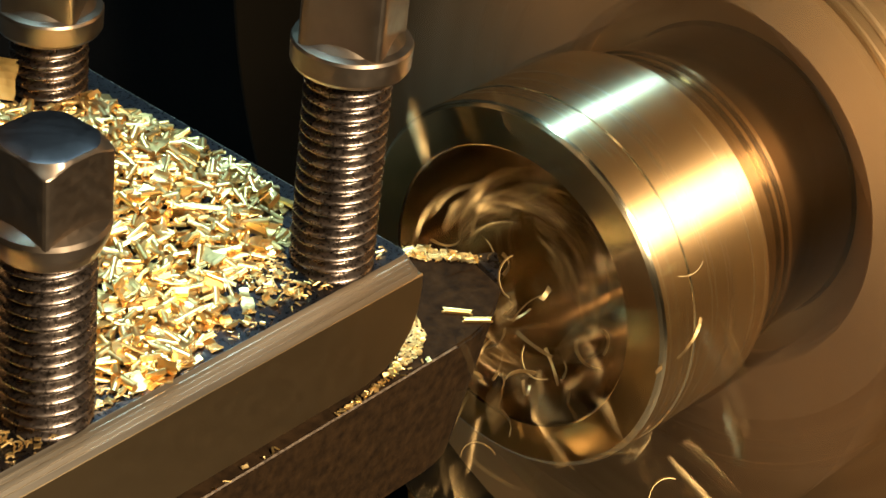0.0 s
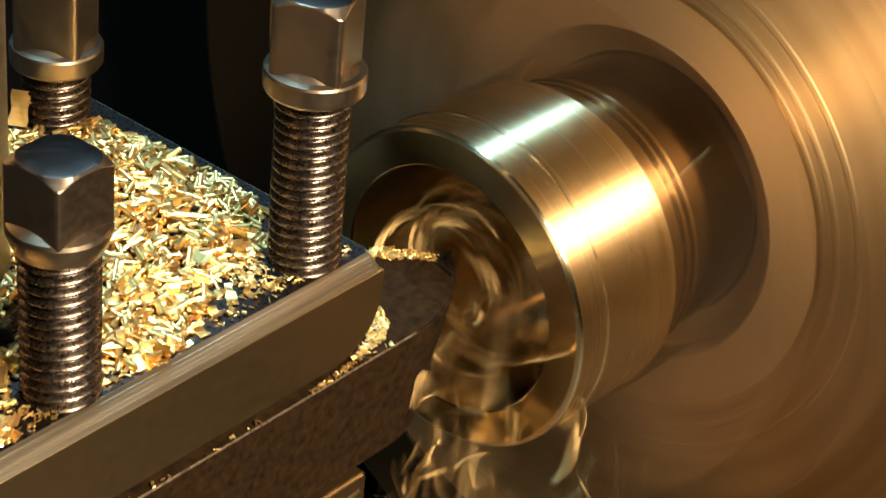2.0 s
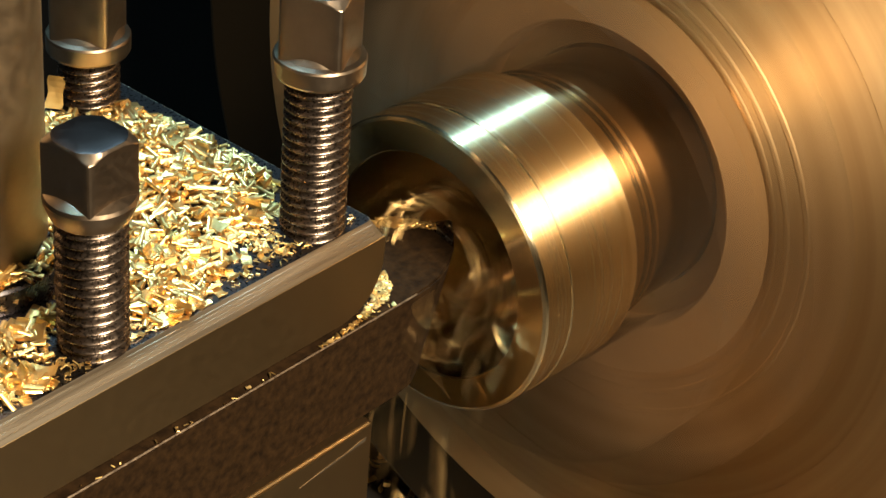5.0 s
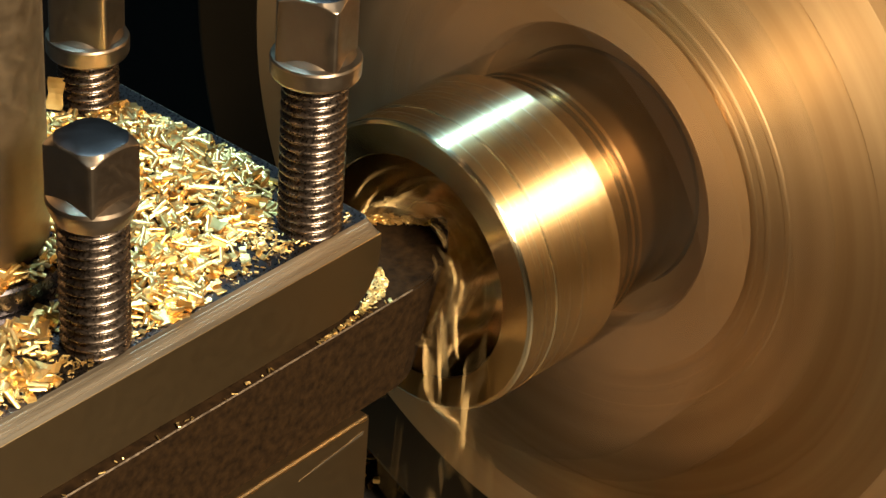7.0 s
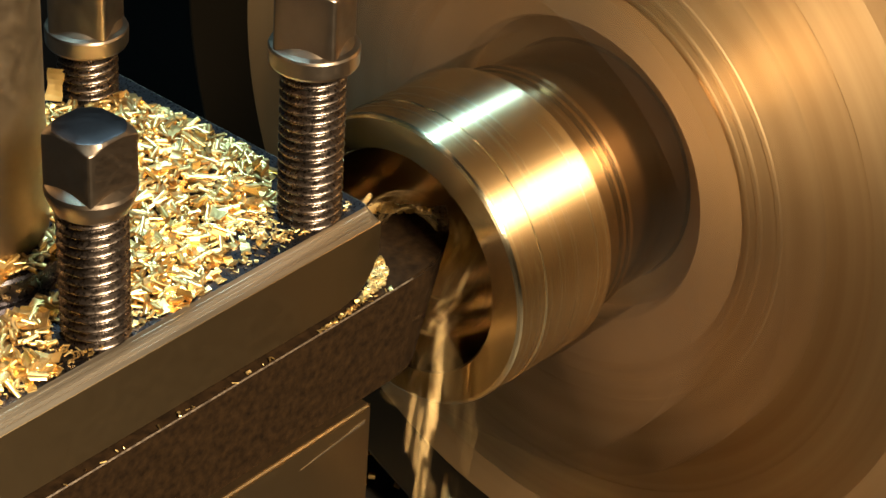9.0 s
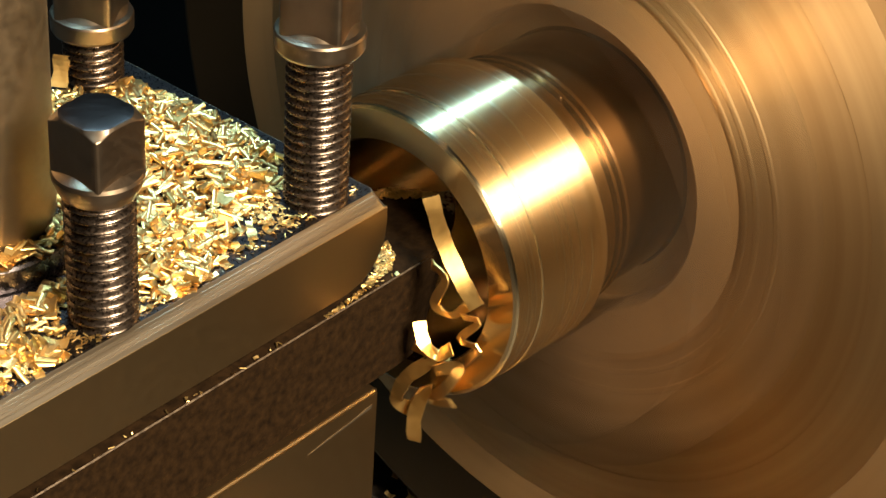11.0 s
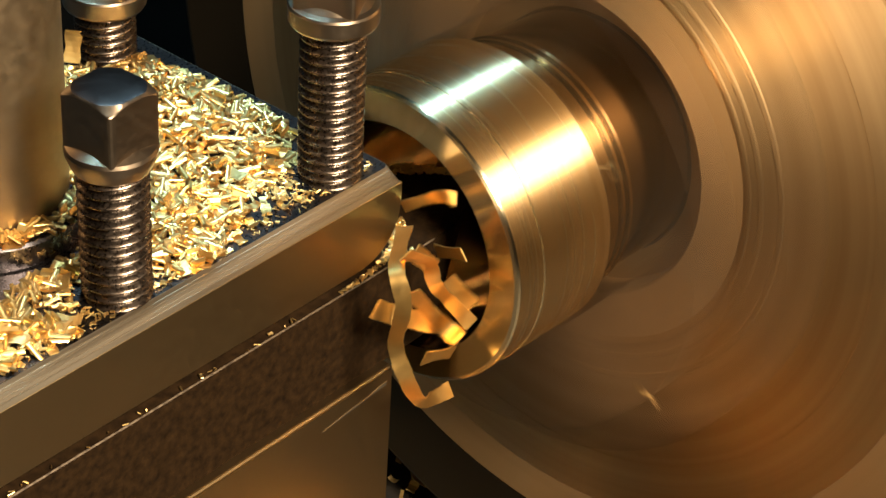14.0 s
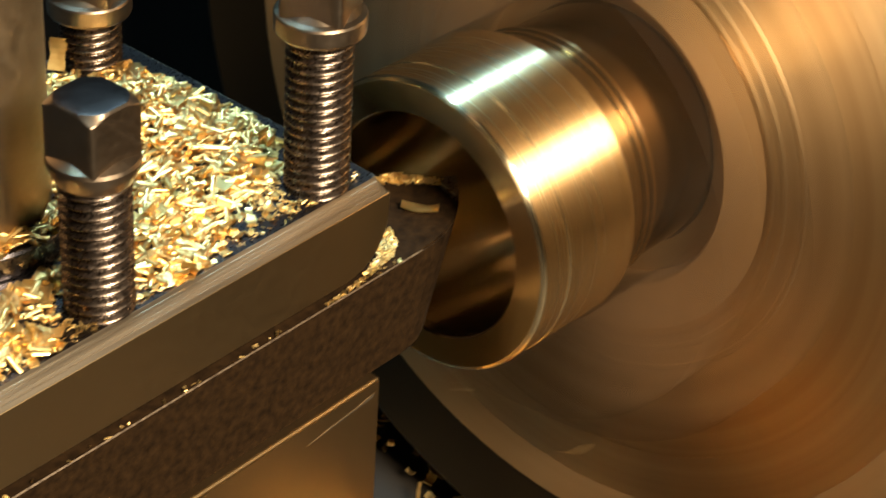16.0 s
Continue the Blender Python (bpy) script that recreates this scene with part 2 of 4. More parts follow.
def screw_head(side=0.0101, height=0.0108):
    n = 128
    half = side / 2
    verts, faces = [], []
    rings = []
    for k in range(n):
        a = 2 * math.pi * k / n
        c, s = abs(math.cos(a)), abs(math.sin(a))
        r = half / ((c ** 11 + s ** 11) ** (1 / 11))
        edge = height - max(0.0, r - half * 1.04) * 0.62 - 0.00022
        rings.append((a, r, edge))
    levels = [lambda r, e: (r, 0.0), lambda r, e: (r, e - 0.0002), lambda r, e: (r - 0.0001, e), lambda r, e: (min(r - 0.0003, half * 1.04), height - 0.00008), lambda r, e: (min(r - 0.0007, half * 0.95), height + 0.00002), lambda r, e: (half * 0.4, height + 0.0001)]
    for lv in levels:
        for a, r, e in rings:
            rr, z = lv(r, e)
            verts.append((rr * math.cos(a), rr * math.sin(a), z))
    for j in range(len(levels) - 1):
        for k in range(n):
            k2 = (k + 1) % n
            faces.append((j * n + k, j * n + k2, (j + 1) * n + k2, (j + 1) * n + k))
    faces.append(tuple(range(len(verts) - n, len(verts))))
    me = fix(mesh_of("head", verts, faces, HEAD, True), 14)
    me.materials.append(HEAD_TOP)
    # upward faces take the colour with the dim reflection painted in
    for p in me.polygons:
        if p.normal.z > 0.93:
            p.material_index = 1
    return me


FLARED = [(4.3, -3.4), (5.6, -3.4), (6.3, -3.1), (6.6, -2.6), (6.66, -0.3), (6.5, 0.05), (5.7, 0.35), (4.6, 1.3)]
TAPERED = [(4.3, -2.7), (5.0, -2.7), (5.3, -2.4), (5.75, -1.4), (6.15, -0.3), (6.22, 0.4), (6.0, 0.9), (5.3, 1.3), (4.4, 1.7)]


def set_screw(x, y, seat, turn, side, tall, label):
    """seat: the height at which the square head meets its collar."""
    ob = rides(tagged(new("set_screw"), label, "set screw", "set screws of the tool post"))
    sh = part("shaft", screw_shaft(seat + 0.008), ob, "coarse threaded shank with greasy flanks")
    sh.location = (0, 0, -0.010)
    col = part("collar", turned("collar", mm(*(TAPERED if tall < 0.01 else FLARED)), HEAD, 96), ob, "round flared collar")
    col.location = (0, 0, seat)
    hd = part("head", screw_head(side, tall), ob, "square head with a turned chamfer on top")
    hd.location = (0, 0, seat)
    hd.rotation_euler = (0, 0, radians(turn))
    ob.location = (x, y, 0)
    return ob


set_screw(-0.0423, -0.0002, 0.0229, 3, 0.0093, 0.0094, "square-headed steel set screw with a dark flat top")
set_screw(0.0, 0.0, 0.0288, 23, 0.0096, 0.0106, "tall square-headed steel set screw at the plate corner")
set_screw(0.0, 0.049, 0.0126, 29, 0.0097, 0.0108, "low square-headed steel set screw, nearly screwed home")


# ---- boring tool ----
SHIFT = Vector((0.00098, 0.0008, -0.00084))


def boring_tool():
    ob = rides(tagged(new("boring_tool"), "rusty black square steel boring tool clamped under the plate", "boring tool"))
    bm = bmesh.new()
    top = mm((-95, -7.0), (17.5, -7.0), (20.5, -6.85), (23.5, -6.3), (27.0, -5.0), (31.2, -2.5), (34.6, 0.4), (35.6, 2.0), (34.6, 4.0), (30.0, 11.2), (27.0, 13.0), (-95, 13.0))
    low = mm((-95, -7.0), (12.5, -7.0), (15.2, -6.9), (17.8, -6.4), (20.6, -5.1), (24.0, -2.6), (26.8, 0.4), (27.8, 2.0), (27.2, 4.0), (24.0, 11.2), (22.0, 13.0), (-95, 13.0))
    a = [bm.verts.new((x, y, -0.0167)) for x, y in top]
    b = [bm.verts.new((x, y, -0.0351)) for x, y in low]
    bm.faces.new(a)
    bm.faces.new(b[::-1])
    for k in range(len(a)):
        k2 = (k + 1) % len(a)
        bm.faces.new((b[k], b[k2], a[k2], a[k]))
    bmesh.ops.recalc_face_normals(bm, faces=bm.faces)
    sharp = [e for e in bm.edges if e.calc_face_angle(0) > radians(40)]
    bmesh.ops.bevel(bm, geom=sharp, offset=0.00035, segments=2, affect="EDGES")
    me = bpy.data.meshes.new("shank")
    bm.to_mesh(me)
    bm.free()
    me.materials.append(RUST)
    part("shank", me, ob)
    part("worn_edge", prism("worn_edge", mm((-7.02, -16.86), (-6.84, -16.67), (-6.75, -16.75), (-6.85, -16.95)), -0.095, 0.0172, WORN, "x"), ob, "bright worn corner")
    ob.location = SHIFT
    tip = mm((31.5, -1.6), (32.6, -1.0), (35.3, 1.6), (36.1, 2.6), (34.0, 4.0), (32.5, 2.5))
    part("cutting_tip", prism("cutting_tip", tip, -0.0168, -0.0158, STEEL, "z", 0.0001, 1), ob, "small ground cutting tip")
    return ob


boring_tool()

# ---- workpiece and chuck, in the space of the spindle: x runs into the headstock from the face ----
FACE = Vector((0.03355, -0.00125 + SLOPE * 0.01355, -0.01808))
HOME = Matrix.Translation(FACE) @ Matrix.Rotation(math.atan(SLOPE), 4, "Z")


def workpiece():
    ob = tagged(new("workpiece"), "bright turned brass cylinder with a bored hole", "workpiece")
    shell = mm((19.3, 26), (19.3, 0.25), (19.55, 0.0), (24.5, 0.0), (25.0, 0.25), (25.25, 0.6), (25.25, 5.95), (25.12, 6.05), (25.12, 6.15), (25.36, 6.3), (25.36, 22.0), (25.0, 22.5), (23.0, 22.5), (21.5, 22.6))
    outer = turned("shell", shell[2:], BRASS, 160, "x")
    outer.materials.append(FACED)
    for p in outer.polygons:
        if p.center.x < 0.0002 and abs(p.normal.x) > 0.9:
            p.material_index = 1
    part("shell", outer, ob)
    part("bore", turned("bore", mm((19.56, 0.0), (19.3, 0.25), (19.3, 30), (6, 30), (0, 30)), BORE, 160, "x"), ob, "smooth bored wall with its dim reflections put into the colour")
    stub = mm((23.0, 22.4), (23.0, 27.0), (22.6, 27.4), (22.1, 27.6), (22.1, 28.1), (22.9, 28.4), (22.9, 29.0), (22.0, 29.3), (22.0, 29.9), (22.9, 30.2), (22.9, 30.9), (22.1, 31.2))
    part("stub", turned("stub", stub, STUB, 128, "x"), ob, "darker brass stub with turned grooves")
    part("neck", turned("neck", mm((22.1, 31.1), (22.1, 60), (0, 60)), NECK, 128, "x"), ob, "polished shank in the jaws, recess shade put into its colour")
    return ob


def chuck():
    ob = tagged(new("lathe_chuck"), "large spinning steel lathe chuck with stepped jaws", "chuck")
    body = mm((22.5, 75), (22.5, 47), (27.3, 46.6), (27.8, 42.4), (28.2, 42.0), (80.6, 42.0), (81.0, 42.2))
    part("body", turned("body", body, CHUCK, 192, "x"), ob, "turned face with concentric rings")
    ring = mm((36.4, 42.05), (36.8, 41.86), (37.4, 41.68), (37.9, 41.68), (38.2, 41.8), (39.4, 41.8), (39.7, 41.68), (40.3, 41.68), (40.7, 41.84), (43.2, 41.84), (43.5, 41.7), (44.2, 41.7), (44.5, 41.86), (61.3, 41.86), (61.5, 41.80), (61.8, 41.80), (62.1, 41.86), (71.6, 41.86), (72.3, 41.98))
    face_ring = turned("turned_ring", ring, RING, 192, "x")
    if face_ring.polygons[0].normal.x > 0:
        face_ring.flip_normals()
    part("turned_ring", face_ring, ob, "finely turned brighter ring on the face")
    # outer part of the face and side, coloured dark for the shade there
    rim = mm((80.6, 42.5), (81.0, 42.1), (97.2, 42.1), (98.2, 42.4), (98.8, 43.2), (98.9, 105), (40, 105))
    part("shaded_rim", turned("shaded_rim", rim, SHADED_RIM, 192, "x"), ob, "outer rim of the body with shade put into its colour")
    for k in range(4):
        # rows of depth and reach from tip to root; the flanks taper to the grip and the tops follow a circle
        steps = [(20.0, 26.0, 43.5), (30.6, 26.0, 43.5), (30.601, 26.0, 52.8), (41.9, 26.0, 52.8)]
        verts, faces, arc = [], [], 5
        for deep, near, reach in steps:
            for r in (near, reach):
                for j in range(arc):
                    a = (j / (arc - 1) - 0.5) * 12.0 / 43.0
                    verts.append((deep / 1000, r / 1000 * math.cos(a), r / 1000 * math.sin(a)))
        row = 2 * arc
        loop = list(range(arc)) + list(range(row - 1, arc - 1, -1))
        for i in range(len(steps) - 1):
            for p, q in zip(loop, loop[1:] + loop[:1]):
                faces.append((i * row + p, i * row + q, (i + 1) * row + q, (i + 1) * row + p))
        faces += [tuple(loop), tuple((len(steps) - 1) * row + p for p in loop[::-1])]
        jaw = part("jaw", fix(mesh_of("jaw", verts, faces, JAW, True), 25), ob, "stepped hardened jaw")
        jaw.rotation_euler = (radians(90 * k + 20), 0, 0)
    return ob


WORK, CHUCKED = workpiece(), chuck()


# ---- chips ----
def chip_shape(rng, length, width, curl, thick=0.00009, twist=0.0, seg=6):
    """One curled strip as verts and faces round the origin, lying along x. curl: turns over its length."""
    verts, faces = [], []
    total = 2 * math.pi * curl
    for i in range(seg + 1):
        u = i / seg - 0.5
        if abs(total) > 0.05:
            r = length / total
            x, z, a = r * math.sin(total * u), r * (1 - math.cos(total * u)), total * u
        else:
            x, z, a = length * u, 0, 0
        tw = twist * u
        w = width * (0.5 + 0.06 * math.sin(9 * u + width * 9e3))
        nx, nz = -math.sin(a), math.cos(a)
        for side in (-1, 1):
            for lift in (-1, 1):
                verts.append((x + nx * thick * lift, side * w * math.cos(tw), z + nz * thick * lift + side * w * math.sin(tw)))
    for i in range(seg):
        b = 4 * i
        for p, q in ((0, 1), (1, 3), (3, 2), (2, 0)):
            faces.append((b + p, b + q, b + 4 + q, b + 4 + p))
    faces += [(0, 2, 3, 1), (4 * seg, 4 * seg + 1, 4 * seg + 3, 4 * seg + 2)]
    return verts, faces


def rolled_chip(rng, length, wide, seg=8):
    """A chip rolled up into a little tube along y, with an open seam and slanted ends."""
    verts, faces = [], []
    gap, cone = rng.uniform(0.3, 1.6), rng.uniform(0.85, 1.15)
    slant = rng.uniform(-0.5, 0.5) * wide
    for j, y in enumerate((-length / 2, length / 2)):
        for i in range(seg + 1):
            a = gap / 2 + (6.283 - gap) * i / seg
            r = wide / 2 * (cone if j else 1.0) * (1 - 0.16 * i / seg)
            verts.append((r * math.cos(a), y + slant * (i / seg - 0.5), r * math.sin(a)))
    for i in range(seg):
        faces.append((i, i + 1, seg + 2 + i, seg + 1 + i))
    return verts, faces


def inside(p, poly):
    x, y = p
    hit = False
    for (x1, y1), (x2, y2) in zip(poly, poly[1:] + poly[:1]):
        if (y1 > y) != (y2 > y) and x < (x2 - x1) * (y - y1) / (y2 - y1) + x1:
            hit = not hit
    return hit


def margin(p, poly):
    best = 9e9
    for (x1, y1), (x2, y2) in zip(poly, poly[1:] + poly[:1]):
        dx, dy = x2 - x1, y2 - y1
        u = max(0, min(1, ((p[0] - x1) * dx + (p[1] - y1) * dy) / (dx * dx + dy * dy)))
        best = min(best, math.hypot(p[0] - x1 - u * dx, p[1] - y1 - u * dy))
    return best


def heap(name, poly, count, high, floor, seed, label, size=1.0, hold=(), single=None):
    """A heap of chips over a plan outline, in millimetres; those in front of the line y = single are meshes of their own, up to 300."""
    rng = random.Random(seed)
    verts, faces, smooth, alone = [], [], [], []
    floor_z = floor / 1000 + 0.00003
    xs, ys = [p[0] for p in poly], [p[1] for p in poly]
    made = 0
    while made < count:
        p = (rng.uniform(min(xs), max(xs)), rng.uniform(min(ys), max(ys)))
        if not inside(p, poly) or any(math.hypot(p[0] - a, p[1] - b) < r for a, b, r in hold):
            continue
        made += 1
        rise = high * min(1.0, margin(p, poly) / 7.0) ** 0.8 * (0.75 + 0.5 * noise.noise(Vector((p[0] / 6, p[1] / 6, seed))))
        z = floor + 0.35 + rise * rng.random() ** 0.75
        kind = rng.random()
        length = rng.uniform(1.4, 4.0) * size
        width = rng.uniform(0.6, 1.4) * size
        if kind < 0.12:
            length, width = rng.uniform(2.5, 4.2) * size, rng.uniform(1.4, 2.3) * size
        if kind > 0.8:
            length, width = rng.uniform(0.6, 1.4) * size, rng.uniform(0.3, 0.7) * size
        curl = rng.choice((0.02, 0.08, 0.15, 0.3, 0.5, 0.75)) * rng.choice((-1, 1))
        rolled = 0.12 <= kind < 0.80
        if rolled:
            v, f = rolled_chip(rng, rng.uniform(1.5, 3.3) * size / 1000, rng.uniform(0.5, 0.98) * size / 1000)
        else:
            v, f = chip_shape(rng, length / 1000, width / 1000, curl, twist=rng.uniform(-0.25, 0.25), seg=6)
        flat = 13 if kind < 0.88 else 45
        m = Matrix.Translation((p[0] / 1000, p[1] / 1000, z / 1000)) @ Euler((radians(rng.gauss(0, flat)), radians(rng.gauss(0, flat)), rng.uniform(0, 6.28))).to_matrix().to_4x4()
        if single is not None and p[1] < single and len(alone) < 300:
            put = [m @ Vector(q) for q in v]
            alone.append(mesh_of("chip", [(q.x, q.y, max(q.z, floor_z)) for q in put], f, CHIP, rolled))
            continue
        base = len(verts)
        verts += [m @ Vector(q) for q in v]
        faces += [tuple(base + i for i in q) for q in f]
        smooth += [rolled] * len(f)
    verts = [Vector((v.x, v.y, max(v.z, floor_z))) for v in verts]
    me = mesh_of(name, verts, faces, CHIP)
    me.polygons.foreach_set("use_smooth", smooth)
    if not alone:
        return rides(tagged(new(name, me), label, "metal chips", kind="stuff"))
    ob = rides(tagged(new(name), label, "chip heap"))
    for chip in alone:
        part("chip", chip, ob)
    tagged(part("packed_rest", me, ob), kind="stuff")
    return ob


SCREWS = [(-42.5, 0, 5.4), (0, 0, 5.4), (0, 49, 5.4), (-42.5, 27.2, 16.0)]
MAIN = [(-8, 50), (3.2, 45), (5.4, 31), (5.6, 19), (4.6, 12.0), (-4.6, 4.4), (-11.5, 4.2), (-19.6, -0.8), (-25, -3.4), (-33.5, -4.2), (-36, 1), (-31, 12), (-27, 22), (-30, 31), (-22, 42)]
heap("brass_chip_heap", MAIN, 1850, 2.5, 0.0, 11, "heap of golden curled brass chips on the plate", size=1.12, hold=SCREWS, single=9.0)
heap("side_chip_heap", [(-66, 9.5), (-52, 9.5), (-47, 9.8), (-41, 9.8), (-37.5, 9.6), (-37, 6.0), (-46, 5.6), (-49, 1.2), (-54, -3.6), (-66, -3.6)], 250, 2.0, 0.0, 12, "small heap of brass chips beside the hub", size=1.15, hold=SCREWS)
heap("flange_chips", [(-57, 22), (-52, 16.4), (-48, 13.6), (-42.5, 12.4), (-37, 13.2), (-32, 17), (-28, 24), (-32, 30), (-52, 30)], 130, 1.4, 4.0, 13, "brass chips scattered on the dark flange", size=1.2, hold=[(-42.5, 27.2, 12.3)])
heap("screw_crumbs", [(-9, -3.6), (-12, 2.5), (-3, 8), (6, 6), (6.2, -3.6), (3, -4.2)], 230, 0.5, 0.0, 14, "fine brass crumbs round a screw foot", size=0.34, hold=SCREWS)
heap("screw_foot_crumbs", [(-50, -3.6), (-50, 5), (-36, 6), (-35, -3.6)], 120, 0.3, 0.0, 15, "fine brass crumbs round a screw foot", size=0.34, hold=SCREWS)
heap("tool_crumbs", [(-4, -6.0), (1.1, -6.05), (8.6, -5.35), (13.4, -4.2), (16.6, -2.2), (18.4, 0.8), (17.6, 2.4), (15.0, 0.4), (11.0, -2.6), (6, -4.8)], 460, 0.25, -17.54, 16, "fine brass crumbs packed against the plate", size=0.25)
heap("tip_crumbs", [(29.0, 12.6), (31.0, 11.4), (34.6, 5.6), (35.8, 3.4), (34.2, 3.0), (32.4, 6.0), (27.0, 11.0), (20, 12.0), (20, 13.4)], 330, 0.6, -17.54, 17, "fine brass crumbs along the edge of the tool", size=0.40)
heap("plate_specks", [(-62, -4.3), (-20, -4.3), (-8, -4.3), (-8, 0), (-20, -2), (-36, -3), (-62, -3)], 110, 0.2, 0.0, 18, "scattered brass specks on the plate", size=0.26)
heap("slot_specks", [(-70, -6.15), (14, -6.15), (14, -5.6), (-70, -5.6)], 26, 0.25, -17.54, 19, "brass specks in the clamping slot", size=0.3)


ON_TOOL = []


def loose_chips():
    """Single larger chips that lie apart on the plate."""
    rng = random.Random(5)
    shapes = []
    for k in range(6):
        v, f = chip_shape(rng, rng.uniform(1.8, 3.4) / 1000, rng.uniform(0.7, 1.5) / 1000, rng.choice((0.1, 0.3, 0.55)), twist=rng.uniform(-0.4, 0.4))
        low = min(q[2] for q in v)
        shapes.append(mesh_of("loose_chip", [(a, b, c - low) for a, b, c in v], f, CHIP))
    spots = [(-11.5, -1.7), (-14, -0.6), (-9.6, 0.4), (-12.6, 1.4), (-16.5, -2.6), (-8.2, -2.0), (-18.2, -1.8), (-22, -2.9), (-26, -4.0), (-30, -4.3), (-9.0, 3.2), (-14.6, 1.5), (-53, -4.0), (-57, -3.8)]
    for k, (x, y) in enumerate(spots):
        ob = rides(tagged(new("loose_chip", shapes[k % 6]), "single curled brass chip lying on dark steel", "metal chip", "loose chips on the plate"))
        ob.matrix_basis = pose(x / 1000, y / 1000, 0.00002, 0, 0, rng.uniform(0, 360))
    v, f = chip_shape(rng, 0.0012, 0.0036, 0.6)
    rod = mesh_of("tool_chip", v, f, RIBBON)
    for x, y, turn in ((23.4, -1.6, -140), (24.0, -4.5, -131)):
        ob = tagged(new("tool_chip", rod), "short rolled brass chip lying on the tool", "metal chip", "chips on the tool")
        ob.matrix_basis = pose(x / 1000, y / 1000, -0.01745, 0, 0, turn)
        ON_TOOL.append(ob)
    v, f = chip_shape(rng, 0.0052, 0.0026, 0.10, thick=0.00012)
    big = rides(tagged(new("square_chip", mesh_of("square_chip", v, f, RIBBON)), "broad golden brass chip standing against the heap", "metal chip"))
    big.matrix_basis = pose(-0.0060, 0.0500, 0.0036, 0, 62, 215)


loose_chips()


def landed_strip():
    v, f = chip_shape(random.Random(4), 0.0062, 0.0017, 0.13, thick=0.0001)
    ob = tagged(new("bent_strip", mesh_of("bent_strip", v, f, RIBBON)), "bent golden brass strip lying on the tool", "metal strip")
    ob.matrix_basis = pose(0.0258, 0.0012, -0.01690, 10, 0, -57)
    return ob


LANDED = landed_strip()

# ---- machine round it ----
pan = new("chip_pan", prism("chip_pan", mm((-900, -900), (900, -900), (900, 900), (-900, 900)), -0.135, -0.125, PAN, "z"))
tagged(pan, "brown oily chip pan under the lathe", "chip pan", kind="structure")
# headstock and back wall are coloured black for the unlit depth behind the chuck
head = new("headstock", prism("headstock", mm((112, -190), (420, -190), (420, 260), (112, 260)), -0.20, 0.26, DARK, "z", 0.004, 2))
tagged(head, "headstock behind the chuck, its lack of light put into black colour", "headstock", kind="structure")
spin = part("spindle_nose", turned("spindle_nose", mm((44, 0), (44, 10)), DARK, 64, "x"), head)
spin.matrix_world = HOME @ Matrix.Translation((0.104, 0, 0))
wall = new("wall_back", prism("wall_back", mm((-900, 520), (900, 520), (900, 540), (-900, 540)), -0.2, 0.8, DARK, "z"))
tagged(wall, "unlit workshop wall, its shade put into black colour", "wall", kind="structure")
v, f = [], []
rng = random.Random(30)
for k in range(700):
    cv, cf = chip_shape(rng, rng.uniform(2, 5) / 1000, rng.uniform(0.8, 2) / 1000, rng.choice((0.1, 0.3, 0.6)), seg=4)
    m = pose(rng.uniform(-0.02, 0.12), rng.uniform(-0.05, 0.13), -0.124 + rng.random() * 0.006, rng.gauss(0, 40), rng.gauss(0, 40), rng.uniform(0, 360))
    b = len(v)
    v += [m @ Vector(q) for q in cv]
    f += [tuple(b + i for i in q) for q in cf]
tagged(new("fallen_chips", mesh_of("fallen_chips", v, f, CHIP)), "heap of fallen brass chips in the pan", "metal chips", kind="stuff")

# ---- flying chips and ribbons ----
FLYING, CURLS, FALLING, RIBBONS = [], [], [], []


def wavy(rng, length, wave, wide):
    """A wavy falling strip along z, in millimetres."""
    n = max(4, int(length / 2.5))
    turn = rng.uniform(0, 6.28)
    pts = []
    for i in range(n + 1):
        u = i / n
        bend = wave * math.sin(turn + 6.28 * u * length / 7.0)
        pts.append((0.35 * wave * math.cos(turn + 5 * u), bend, length * (u - 0.5)))
    return strip(pts, wide, 0.00004, rng.uniform(-0.6, 0.6))


def flying_chips(count=290):
    rng = random.Random(77)
    shapes = []
    for k in range(14):
        tuft = []
        for _ in range(rng.choice((4, 5, 6))):
            sv, sf = chip_shape(rng, rng.uniform(3.0, 8.0) / 1000, rng.uniform(0.25, 0.8) / 1000, rng.uniform(0.1, 0.4), thick=0.00004, twist=rng.uniform(-1, 1), seg=7)
            put = pose(rng.uniform(-0.005, 0.005), rng.uniform(-0.014, 0.014), rng.uniform(-0.014, 0.014), rng.uniform(0, 360), rng.uniform(-80, 80), rng.uniform(0, 360))
            tuft.append(mesh_of("chip", [put @ Vector(p) for p in sv], sf, SWARF))
        shapes.append(tuft)
    for k in range(count):
        ob = tagged(new("chip_tuft"), "loose tuft of thin curled brass chips thrown from the bore", "metal chip", "flying chips")
        for me in shapes[k % 14]:
            part("chip", me, ob)
        FLYING.append(ob)


